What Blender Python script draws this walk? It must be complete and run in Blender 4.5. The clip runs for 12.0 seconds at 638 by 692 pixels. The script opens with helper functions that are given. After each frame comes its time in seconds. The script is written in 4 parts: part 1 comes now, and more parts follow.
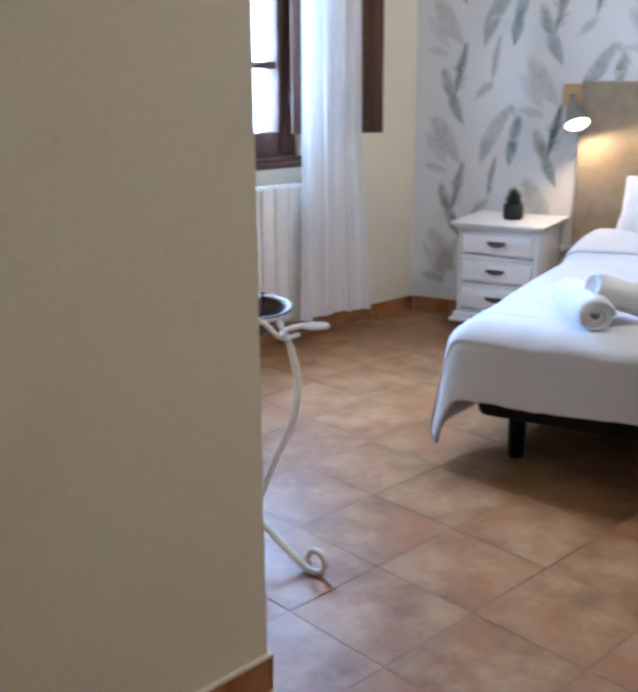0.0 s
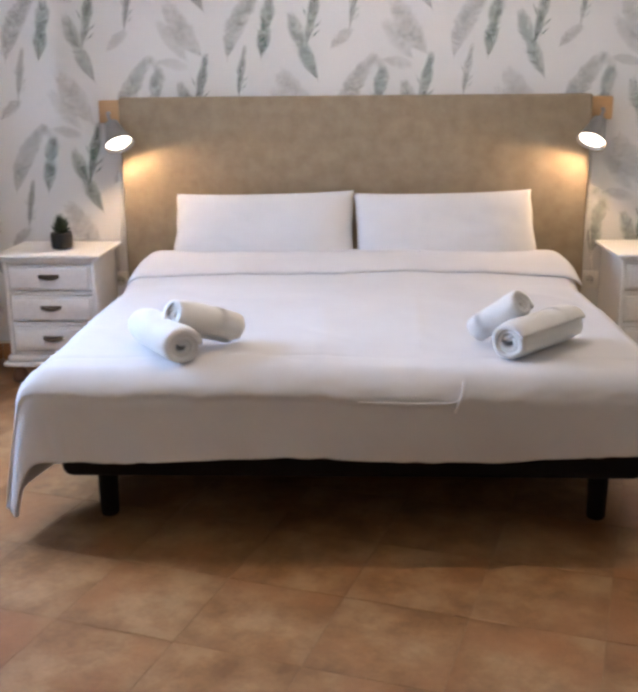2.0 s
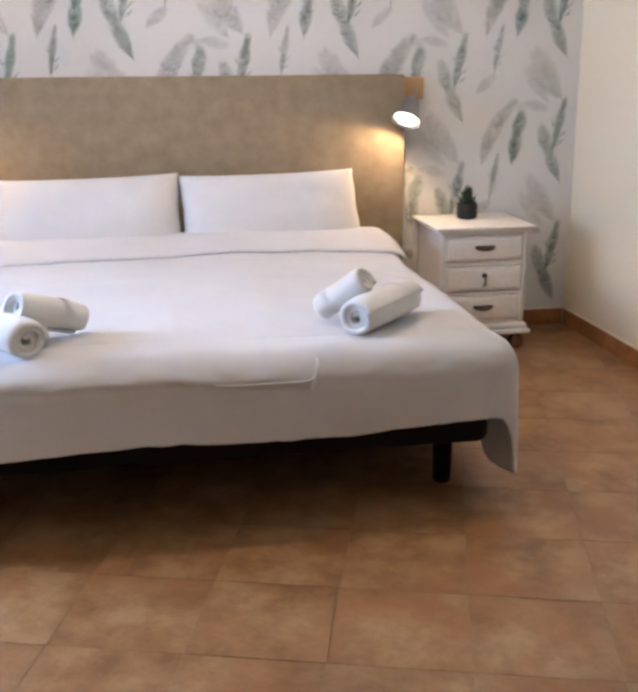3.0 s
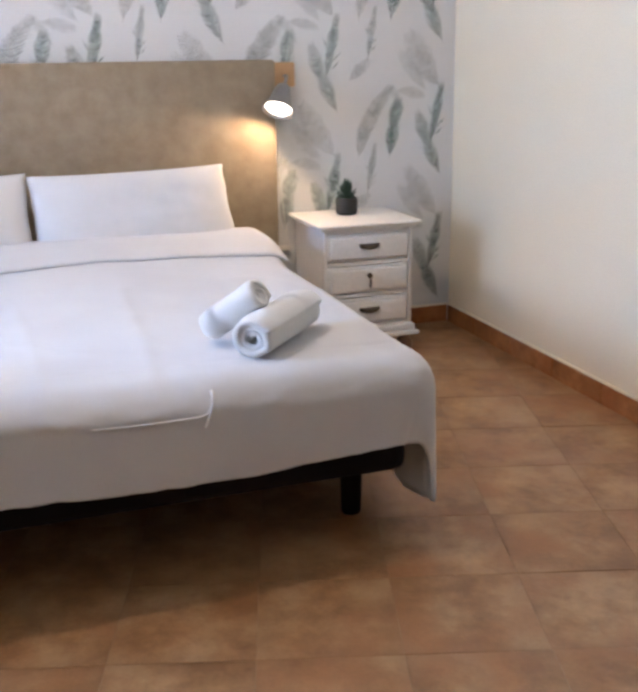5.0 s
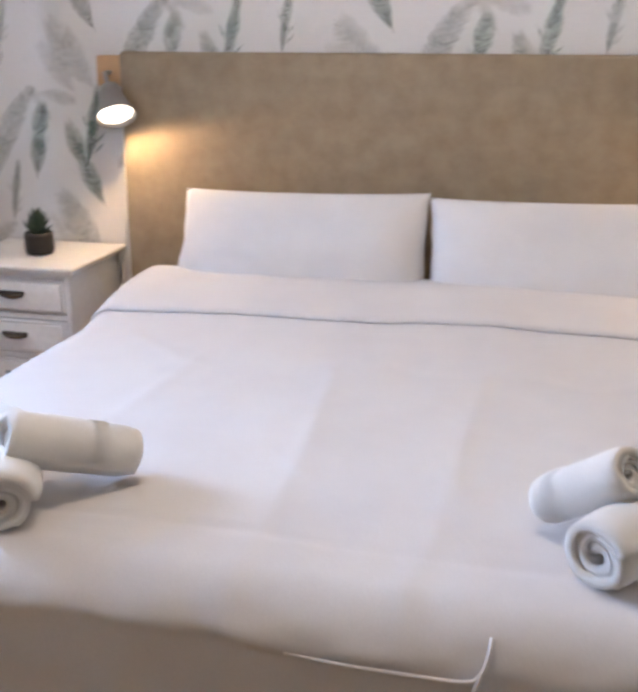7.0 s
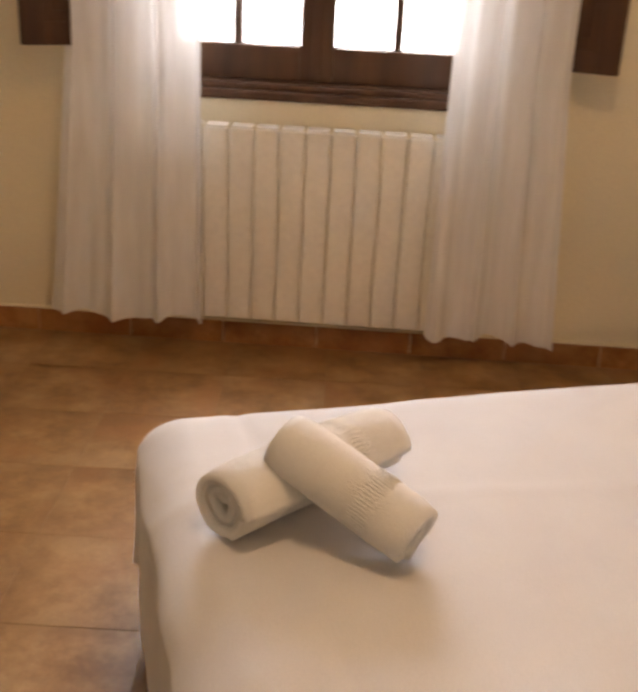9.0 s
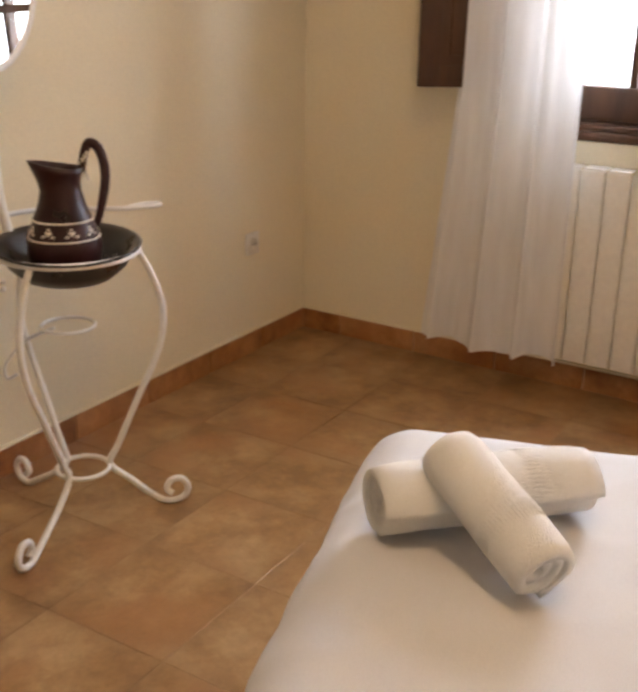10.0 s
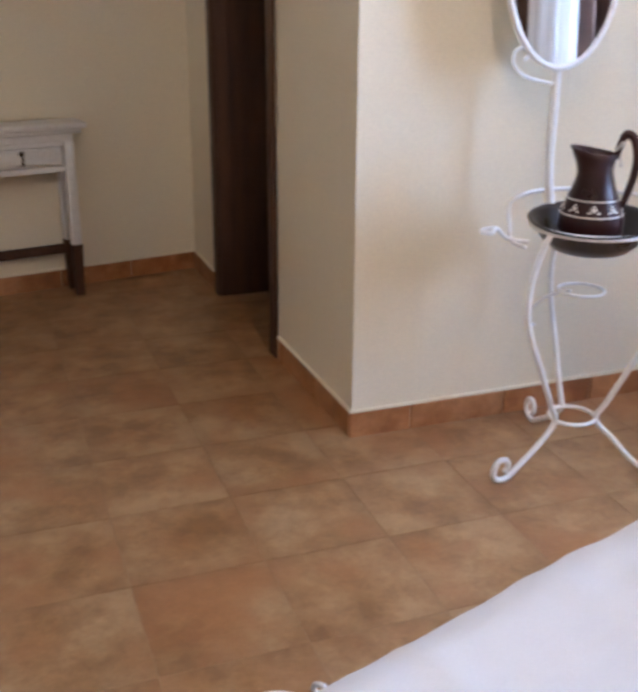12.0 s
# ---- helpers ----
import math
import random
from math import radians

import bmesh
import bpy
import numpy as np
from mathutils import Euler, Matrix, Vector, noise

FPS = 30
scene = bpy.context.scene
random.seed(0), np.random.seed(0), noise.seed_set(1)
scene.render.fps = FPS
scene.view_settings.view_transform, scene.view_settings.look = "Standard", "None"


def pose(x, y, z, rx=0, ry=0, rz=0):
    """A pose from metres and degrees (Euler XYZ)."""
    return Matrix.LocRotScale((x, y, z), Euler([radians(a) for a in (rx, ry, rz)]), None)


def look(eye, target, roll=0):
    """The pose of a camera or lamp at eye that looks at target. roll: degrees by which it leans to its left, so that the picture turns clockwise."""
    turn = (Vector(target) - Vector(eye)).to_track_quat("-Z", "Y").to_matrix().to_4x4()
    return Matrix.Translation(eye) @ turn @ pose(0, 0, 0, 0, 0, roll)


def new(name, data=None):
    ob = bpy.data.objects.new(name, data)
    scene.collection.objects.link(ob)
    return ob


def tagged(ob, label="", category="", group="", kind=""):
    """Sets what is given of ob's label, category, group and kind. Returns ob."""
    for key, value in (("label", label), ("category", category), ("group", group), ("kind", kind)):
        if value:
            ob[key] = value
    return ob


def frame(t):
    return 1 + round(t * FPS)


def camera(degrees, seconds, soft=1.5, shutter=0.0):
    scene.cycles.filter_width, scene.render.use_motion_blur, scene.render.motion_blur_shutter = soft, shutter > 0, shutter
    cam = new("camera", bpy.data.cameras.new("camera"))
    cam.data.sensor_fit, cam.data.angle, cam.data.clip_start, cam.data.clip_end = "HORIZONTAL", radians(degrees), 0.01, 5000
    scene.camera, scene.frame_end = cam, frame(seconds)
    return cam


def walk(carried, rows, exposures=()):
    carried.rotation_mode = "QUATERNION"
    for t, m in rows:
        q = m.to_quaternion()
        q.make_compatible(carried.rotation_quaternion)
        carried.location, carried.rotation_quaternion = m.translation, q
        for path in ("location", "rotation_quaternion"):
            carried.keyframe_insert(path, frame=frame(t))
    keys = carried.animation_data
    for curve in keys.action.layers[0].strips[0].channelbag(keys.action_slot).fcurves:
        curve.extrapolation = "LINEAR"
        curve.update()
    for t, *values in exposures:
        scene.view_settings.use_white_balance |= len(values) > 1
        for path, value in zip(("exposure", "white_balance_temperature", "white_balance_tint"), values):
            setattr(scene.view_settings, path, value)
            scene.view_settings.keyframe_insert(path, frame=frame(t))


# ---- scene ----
# ---- camera ----
cam = camera(36.79, 12.0, soft=3.6, shutter=0.3)
walk(cam, [
    (0, look((0.210, -4.722, 1.285), (-0.748, -3.058, 0.727), -0.32)),
    (0.5, look((0.140, -4.693, 1.272), (-0.530, -2.894, 0.712), 0.18)),
    (1, look((0.103, -4.606, 1.253), (-0.326, -2.734, 0.693), 0.15)),
    (1.5, look((0.057, -4.455, 1.247), (-0.188, -2.540, 0.722), -0.96)),
    (2, look((0.018, -4.405, 1.237), (-0.061, -2.474, 0.723), -0.52)),
    (2.5, look((-0.051, -4.394, 1.240), (0.068, -2.471, 0.706), -0.63)),
    (3, look((-0.120, -4.410, 1.247), (0.209, -2.518, 0.690), -0.47)),
    (3.5, look((-0.171, -4.419, 1.243), (0.342, -2.571, 0.677), -0.20)),
    (3.7, look((-0.181, -4.415, 1.240), (0.407, -2.591, 0.669), -0.05)),
    (4.5, look((-0.156, -4.169, 1.232), (0.540, -2.385, 0.656), -0.46)),
    (5.3, look((-0.130, -3.924, 1.224), (0.416, -2.090, 0.643), -0.87)),
    (5.5, look((-0.113, -3.827, 1.216), (0.388, -1.979, 0.638), -0.75)),
    (6, look((-0.036, -3.586, 1.222), (0.291, -1.692, 0.670), -1.28)),
    (6.5, look((0.122, -3.336, 1.233), (0.100, -1.417, 0.672), -0.32)),
    (6.7, look((0.204, -3.242, 1.245), (0.036, -1.334, 0.669), -0.09)),
    (8.3, look((0.605, -2.387, 1.250), (-0.864, -1.231, 0.540), 2.43)),
    (8.5, look((0.613, -2.308, 1.240), (-0.946, -1.298, 0.519), 2.82)),
    (8.6, look((0.627, -2.252, 1.235), (-1.005, -1.360, 0.499), 3.05)),
    (9, look((0.650, -2.082, 1.257), (-1.132, -1.567, 0.508), 2.97)),
    (9.5, look((0.687, -1.860, 1.258), (-1.182, -1.908, 0.548), 1.94)),
    (10, look((0.736, -1.676, 1.234), (-1.089, -2.134, 0.556), 1.11)),
    (10.5, look((0.743, -1.545, 1.222), (-0.994, -2.288, 0.565), 0.38)),
    (11, look((0.752, -1.412, 1.236), (-0.851, -2.414, 0.584), 0.58)),
    (11.2, look((0.745, -1.397, 1.276), (-0.773, -2.503, 0.589), 1.26)),
    (11.5, look((0.799, -1.274, 1.268), (-0.563, -2.568, 0.583), 0.45)),
    (12, look((0.873, -1.207, 1.283), (-0.251, -2.701, 0.573), 0.30)),
], exposures=[
    (0.0, -0.40, 4980, 10), (0.5, -0.48, 5450, 15), (1.5, -0.52, 5800, 16), (2.5, -0.48, 5650, 17), (3.7, -0.30, 5850, 16), (5.5, -0.36, 5230, 16), (6.5, -0.46, 5430, 17), (8.3, -0.90, 7900, 19), (9.3, -1.02, 9700, 26), (10.5, -0.72, 6400, 15), (11.4, -0.62, 5500, 17), (12.0, -0.36, 5400, 18),
])

# ---- world and large lights ----
world = bpy.data.worlds.new("sky")
scene.world = world
world.use_nodes = True
wn, wl = world.node_tree.nodes, world.node_tree.links
sky = wn.new("ShaderNodeTexSky")
sky.sky_type, sky.sun_disc = "NISHITA", False
sky.sun_elevation, sky.sun_rotation = radians(48), radians(70)
wl.new(sky.outputs[0], wn["Background"].inputs[0])
wn["Background"].inputs[1].default_value = 0.15
sun = new("sun", bpy.data.lights.new("sun", "SUN"))
sun.data.energy, sun.data.angle, sun.data.color = 5.0, radians(0.5), (1.0, 0.95, 0.86)
sun.matrix_world = look((20, 7, 24), (0, 0, 0))

# ---- plan: corners of the room, counter-clockwise ----
C1, C2 = Vector((-1.918, 0.0)), Vector((1.90, 0.0))
C3, C4 = Vector((-2.807, -2.635)), Vector((-0.778, -3.236))
C5, CB = Vector((-1.325, -5.115)), Vector((1.90, -5.48))
CEIL, WALL_T = 2.55, 0.22
BED_TOP = 0.505
TILE, TILE_A = 0.318, math.atan2(-0.29, 0.957)


def on_wall(a, b, s, off, z):
    """A point s metres along the wall from a to b, off metres into the room."""
    u = (b - a).normalized()
    p = a + u * s + Vector((-u.y, u.x)) * off
    return Vector((p.x, p.y, z))


def wall_turn(a, b):
    return math.degrees(math.atan2((b - a).y, (b - a).x))


# daylight of the open sky, standing in the window's opening
win = on_wall(C1, C3, 1.345, -0.195, 1.50)
skylight = new("window_daylight", bpy.data.lights.new("window_daylight", "AREA"))
skylight.data.shape, skylight.data.size, skylight.data.size_y = "RECTANGLE", 1.02, 1.16
skylight.data.energy, skylight.data.color = 190.0, (0.58, 0.76, 1.0)
skylight.matrix_world = look(win, on_wall(C1, C3, 1.345, 0.9, 1.36))

# the lit lamp on the bedroom ceiling
LAMP = Vector((-0.05, -1.66, 2.26))
bulb = new("ceiling_lamp_light", bpy.data.lights.new("ceiling_lamp_light", "POINT"))
bulb.data.energy, bulb.data.color, bulb.data.shadow_soft_size = 60.0, (1.0, 0.75, 0.48), 0.045
bulb.location = LAMP
# and a weaker fill over the way in, added to brighten the entry
ENTRY_FILL = Vector((0.95, -4.6, 2.30))
entry_fill = new("entry_fill_light", bpy.data.lights.new("entry_fill_light", "POINT"))
entry_fill.data.energy, entry_fill.data.color, entry_fill.data.shadow_soft_size = 3.0, (1.0, 0.75, 0.48), 0.06
entry_fill.location = ENTRY_FILL

# ---- materials ----


def nodes_of(name):
    m = bpy.data.materials.new(name)
    m.use_nodes = True
    t = m.node_tree
    return m, t.nodes, t.links, t.nodes["Principled BSDF"]


def noise_tex(n, l, scale, detail=4.0, rough=0.55, stretch=None, coord="Object"):
    tc = n.new("ShaderNodeTexCoord")
    nt = n.new("ShaderNodeTexNoise")
    nt.inputs["Scale"].default_value, nt.inputs["Detail"].default_value, nt.inputs["Roughness"].default_value = scale, detail, rough
    if stretch:
        mp = n.new("ShaderNodeMapping")
        mp.inputs["Scale"].default_value = stretch
        l.new(tc.outputs[coord], mp.inputs[0])
        l.new(mp.outputs[0], nt.inputs[0])
    else:
        l.new(tc.outputs[coord], nt.inputs[0])
    return nt


def ramp(n, l, source, stops):
    r = n.new("ShaderNodeValToRGB")
    while len(r.color_ramp.elements) < len(stops):
        r.color_ramp.elements.new(0.5)
    for e, (p, c) in zip(r.color_ramp.elements, stops):
        e.position, e.color = p, (*c, 1)
    l.new(source, r.inputs[0])
    return r


def blend(n, l, a, b, fac, mode="MIX"):
    m = n.new("ShaderNodeMix")
    m.data_type, m.blend_type = "RGBA", mode
    for sock, v in ((m.inputs[6], a), (m.inputs[7], b), (m.inputs[0], fac)):
        if isinstance(v, (tuple, float)):
            sock.default_value = (*v, 1) if isinstance(v, tuple) else v
        else:
            l.new(v, sock)
    return m.outputs[2]


def surface(name, c1, c2, rough=0.6, scale=6.0, fine=80.0, bump=0.15, dist=0.002, metal=0.0, sheen=0.0, stretch=None, spec=0.5, rand=0.0, grime=None):
    """Two colours mixed by a broad noise, a fine grain in colour and relief."""
    m, n, l, p = nodes_of(name)
    broad = noise_tex(n, l, scale, stretch=stretch)
    grain = noise_tex(n, l, fine, 3.0, stretch=stretch)
    col = ramp(n, l, broad.outputs[0], [(0.32, c1), (0.68, c2)]).outputs[0]
    g = ramp(n, l, grain.outputs[0], [(0.3, (0.86,) * 3), (0.7, (1.0,) * 3)])
    col = blend(n, l, col, g.outputs[0], 0.6, "MULTIPLY")
    if grime:
        spots = noise_tex(n, l, grime[1], 6.0, 0.7)
        k = ramp(n, l, spots.outputs[0], [(0.56, (0, 0, 0)), (0.72, (1, 1, 1))])
        col = blend(n, l, col, grime[0], k.outputs[0])
    if rand:
        oi = n.new("ShaderNodeObjectInfo")
        r = ramp(n, l, oi.outputs["Random"], [(0.0, (1 - rand,) * 3), (1.0, (1.0,) * 3)])
        col = blend(n, l, col, r.outputs[0], 1.0, "MULTIPLY")
    l.new(col, p.inputs["Base Color"])
    rr = ramp(n, l, broad.outputs[0], [(0.3, (max(rough - 0.08, 0),) * 3), (0.7, (min(rough + 0.08, 1),) * 3)])
    l.new(rr.outputs[0], p.inputs["Roughness"])
    p.inputs["Metallic"].default_value, p.inputs["Specular IOR Level"].default_value = metal, spec
    if sheen:
        p.inputs["Sheen Weight"].default_value = sheen
    if bump:
        b = n.new("ShaderNodeBump")
        b.inputs["Strength"].default_value, b.inputs["Distance"].default_value = bump, dist
        l.new(grain.outputs[0], b.inputs["Height"])
        l.new(b.outputs[0], p.inputs["Normal"])
    return m


M_WALL = surface("cream_paint", (0.80, 0.71, 0.53), (0.83, 0.75, 0.58), 0.75, 1.2, 140, 0.10, 0.0015, spec=0.25)
M_PAPER = surface("wallpaper_white", (0.71, 0.70, 0.69), (0.755, 0.75, 0.74), 0.7, 2.0, 160, 0.06, 0.001, spec=0.25, grime=((0.63, 0.645, 0.64), 3.2))
M_CEIL = surface("ceiling_paint", (0.82, 0.80, 0.74), (0.84, 0.82, 0.77), 0.85, 1.5, 120, 0.08, spec=0.2)
M_GROUT = surface("grout", (0.26, 0.155, 0.080), (0.37, 0.24, 0.135), 0.9, 8, 120, 0.3)
M_WHITE = surface("white_lacquer", (0.79, 0.775, 0.755), (0.83, 0.82, 0.80), 0.42, 5, 60, 0.05, grime=((0.72, 0.69, 0.64), 5.0))
M_DUVET = surface("white_cotton", (0.62, 0.61, 0.625), (0.66, 0.655, 0.665), 0.85, 5, 420, 0.10, 0.001, sheen=0.15, spec=0.2)
M_PILLOW = surface("pillow_cotton", (0.70, 0.69, 0.695), (0.74, 0.73, 0.735), 0.85, 7, 420, 0.10, 0.001, sheen=0.15, spec=0.2)
M_TOWEL = surface("terry_towel", (0.82, 0.815, 0.80), (0.87, 0.865, 0.85), 0.95, 14, 480, 1.0, 0.003, sheen=0.3, spec=0.1)
M_BASE = surface("bed_base_black", (0.006, 0.005, 0.005), (0.011, 0.009, 0.009), 0.85, 5, 150, 0.2, spec=0.15)
M_HEAD = surface("headboard_weave", (0.27, 0.212, 0.140), (0.345, 0.278, 0.19), 0.92, 14, 420, 0.7, 0.002, sheen=0.1, spec=0.15)
M_DARKWOOD = surface("dark_wood", (0.050, 0.021, 0.011), (0.092, 0.040, 0.019), 0.58, 4, 40, 0.25, stretch=(5, 5, 0.6), spec=0.3)
M_CHAIRWOOD = surface("walnut_wood", (0.12, 0.055, 0.026), (0.19, 0.09, 0.042), 0.4, 5, 60, 0.2, stretch=(5, 5, 0.7))
M_OAK = surface("light_wood", (0.50, 0.30, 0.14), (0.60, 0.38, 0.19), 0.5, 9, 70, 0.2, stretch=(1, 6, 1))
M_GREEN = surface("green_fabric", (0.016, 0.058, 0.028), (0.028, 0.085, 0.042), 0.9, 10, 320, 0.4, sheen=0.2)
M_IRON = surface("white_iron", (0.82, 0.80, 0.77), (0.87, 0.85, 0.82), 0.42, 14, 140, 0.2, grime=((0.66, 0.58, 0.50), 13.0))
M_SHADE = surface("grey_metal_shade", (0.30, 0.29, 0.28), (0.38, 0.37, 0.36), 0.35, 8, 90, 0.05, metal=0.7)
M_BRONZE = surface("aged_bronze", (0.06, 0.045, 0.03), (0.13, 0.10, 0.07), 0.4, 20, 120, 0.2, metal=0.8)
M_JUG = surface("dark_glazed_clay", (0.018, 0.0035, 0.003), (0.032, 0.006, 0.0045), 0.34, 9, 60, 0.08, spec=0.3)
M_BOWL = surface("black_glazed_clay", (0.012, 0.008, 0.008), (0.022, 0.014, 0.013), 0.32, 9, 60, 0.06)
M_DECO = surface("cream_slip", (0.62, 0.55, 0.46), (0.72, 0.66, 0.57), 0.5, 30, 120, 0.3)
M_POT = surface("black_pot", (0.006, 0.006, 0.006), (0.012, 0.012, 0.012), 0.5, 9, 80, 0.1)
M_LEAF = surface("succulent_green", (0.008, 0.022, 0.011), (0.02, 0.048, 0.021), 0.5, 25, 90, 0.1)
M_RAD = surface("radiator_enamel", (0.76, 0.72, 0.64), (0.80, 0.765, 0.69), 0.4, 4, 60, 0.04)
M_PLASTIC = surface("white_plastic", (0.76, 0.74, 0.69), (0.79, 0.775, 0.73), 0.4, 6, 60, 0.02)
M_HOLE = surface("socket_hole", (0.03, 0.03, 0.03), (0.05, 0.05, 0.05), 0.6, 6, 60, 0.0)
M_GROUND = surface("dry_garden_earth", (0.80, 0.77, 0.70), (0.86, 0.84, 0.79), 0.95, 0.5, 10, 0.4, 0.02)


def tile_material(name, tint=(1.0, 1.0, 1.0), edge=True):
    """Rustic terracotta-coloured stoneware: mottled beige and rust, darker edges of each piece at random."""
    m, n, l, p = nodes_of(name)
    oi = n.new("ShaderNodeObjectInfo")
    tc = n.new("ShaderNodeTexCoord")
    shift = n.new("ShaderNodeVectorMath")
    shift.operation = "MULTIPLY_ADD"
    l.new(oi.outputs["Random"], shift.inputs[0])
    shift.inputs[1].default_value = (37.0, 91.0, 13.0)
    l.new(tc.outputs["Object"], shift.inputs[2])

    def nz(scale, detail, rough):
        t = n.new("ShaderNodeTexNoise")
        t.inputs["Scale"].default_value, t.inputs["Detail"].default_value, t.inputs["Roughness"].default_value = scale, detail, rough
        l.new(shift.outputs[0], t.inputs[0])
        return t
    a, b, c, d = nz(6.5, 4, 0.62), nz(23, 6, 0.68), nz(120, 3, 0.5), nz(3.6, 2, 0.5)

    def shade(*c3):
        return tuple(c * q for c, q in zip(c3, tint))
    col = ramp(n, l, a.outputs[0], [(0.34, shade(0.235, 0.112, 0.038)), (0.47, shade(0.345, 0.180, 0.072)), (0.63, shade(0.450, 0.272, 0.130))]).outputs[0]
    v = ramp(n, l, b.outputs[0], [(0.25, (0.50, 0.43, 0.36)), (0.62, (1, 1, 1))])
    col = blend(n, l, col, v.outputs[0], 0.55, "MULTIPLY")
    w = ramp(n, l, d.outputs[0], [(0.50, (0, 0, 0)), (0.66, (0.6, 0.6, 0.6))])
    col = blend(n, l, col, shade(0.33, 0.135, 0.046), w.outputs[0])
    if edge:
        # browner glaze towards the uneven rim of each tile
        sep, ax, ay, mx, add = n.new("ShaderNodeSeparateXYZ"), n.new("ShaderNodeMath"), n.new("ShaderNodeMath"), n.new("ShaderNodeMath"), n.new("ShaderNodeMath")
        l.new(tc.outputs["Object"], sep.inputs[0])
        ax.operation, ay.operation, mx.operation, add.operation = "ABSOLUTE", "ABSOLUTE", "MAXIMUM", "MULTIPLY_ADD"
        l.new(sep.outputs[0], ax.inputs[0])
        l.new(sep.outputs[1], ay.inputs[0])
        l.new(ax.outputs[0], mx.inputs[0])
        l.new(ay.outputs[0], mx.inputs[1])
        l.new(b.outputs[0], add.inputs[0])
        add.inputs[1].default_value = 0.14
        l.new(mx.outputs[0], add.inputs[2])
        rim = ramp(n, l, add.outputs[0], [(0.175, (0, 0, 0)), (0.245, (0.30, 0.30, 0.30))])
        col = blend(n, l, col, shade(0.205, 0.105, 0.046), rim.outputs[0])
    g = ramp(n, l, c.outputs[0], [(0.3, (0.84,) * 3), (0.7, (1.0,) * 3)])
    col = blend(n, l, col, g.outputs[0], 0.6, "MULTIPLY")
    r = ramp(n, l, oi.outputs["Random"], [(0.0, (0.94, 0.93, 0.92)), (0.5, (1.0, 0.99, 0.975)), (1.0, (0.965, 0.975, 0.985))])
    col = blend(n, l, col, r.outputs[0], 1.0, "MULTIPLY")
    l.new(col, p.inputs["Base Color"])
    rr = ramp(n, l, b.outputs[0], [(0.3, (0.30,) * 3), (0.7, (0.44,) * 3)])
    l.new(rr.outputs[0], p.inputs["Roughness"])
    bp = n.new("ShaderNodeBump")
    bp.inputs["Strength"].default_value, bp.inputs["Distance"].default_value = 0.16, 0.003
    l.new(a.outputs[0], bp.inputs["Height"])
    l.new(bp.outputs[0], p.inputs["Normal"])
    return m


M_TILE = tile_material("rustic_floor_tile")
M_BTILE = tile_material("skirting_tile", (1.10, 0.86, 0.72), False)


def glass_material():
    m, n, l, p = nodes_of("window_glass")
    p.inputs["Base Color"].default_value = (1, 1, 1, 1)
    p.inputs["Roughness"].default_value, p.inputs["Transmission Weight"].default_value, p.inputs["IOR"].default_value = 0.0, 1.0, 1.05
    return m


def mirror_material():
    m, n, l, p = nodes_of("mirror_silver")
    p.inputs["Base Color"].default_value, p.inputs["Metallic"].default_value, p.inputs["Roughness"].default_value = (0.9, 0.92, 0.92, 1), 1.0, 0.015
    return m


def sheer_material():
    """Thin woven voile: part lets light straight through, the rest scatters it to both sides."""
    m, n, l, p = nodes_of("white_voile")
    n.remove(p)
    out = n["Material Output"]
    weave = noise_tex(n, l, 700, 1.0)
    slub = noise_tex(n, l, 9, 4.0, stretch=(3, 3, 0.4))
    col = ramp(n, l, slub.outputs[0], [(0.3, (0.76, 0.74, 0.72)), (0.7, (0.84, 0.83, 0.82))]).outputs[0]
    d, t, tr, a, b = n.new("ShaderNodeBsdfDiffuse"), n.new("ShaderNodeBsdfTranslucent"), n.new("ShaderNodeBsdfTransparent"), n.new("ShaderNodeMixShader"), n.new("ShaderNodeMixShader")
    l.new(col, d.inputs[0])
    l.new(col, t.inputs[0])
    a.inputs[0].default_value = 0.17
    l.new(d.outputs[0], a.inputs[1])
    l.new(t.outputs[0], a.inputs[2])
    hole = ramp(n, l, weave.outputs[0], [(0.35, (0.05,) * 3), (0.65, (0.12,) * 3)])
    l.new(hole.outputs[0], b.inputs[0])
    l.new(a.outputs[0], b.inputs[1])
    l.new(tr.outputs[0], b.inputs[2])
    l.new(b.outputs[0], out.inputs[0])
    return m


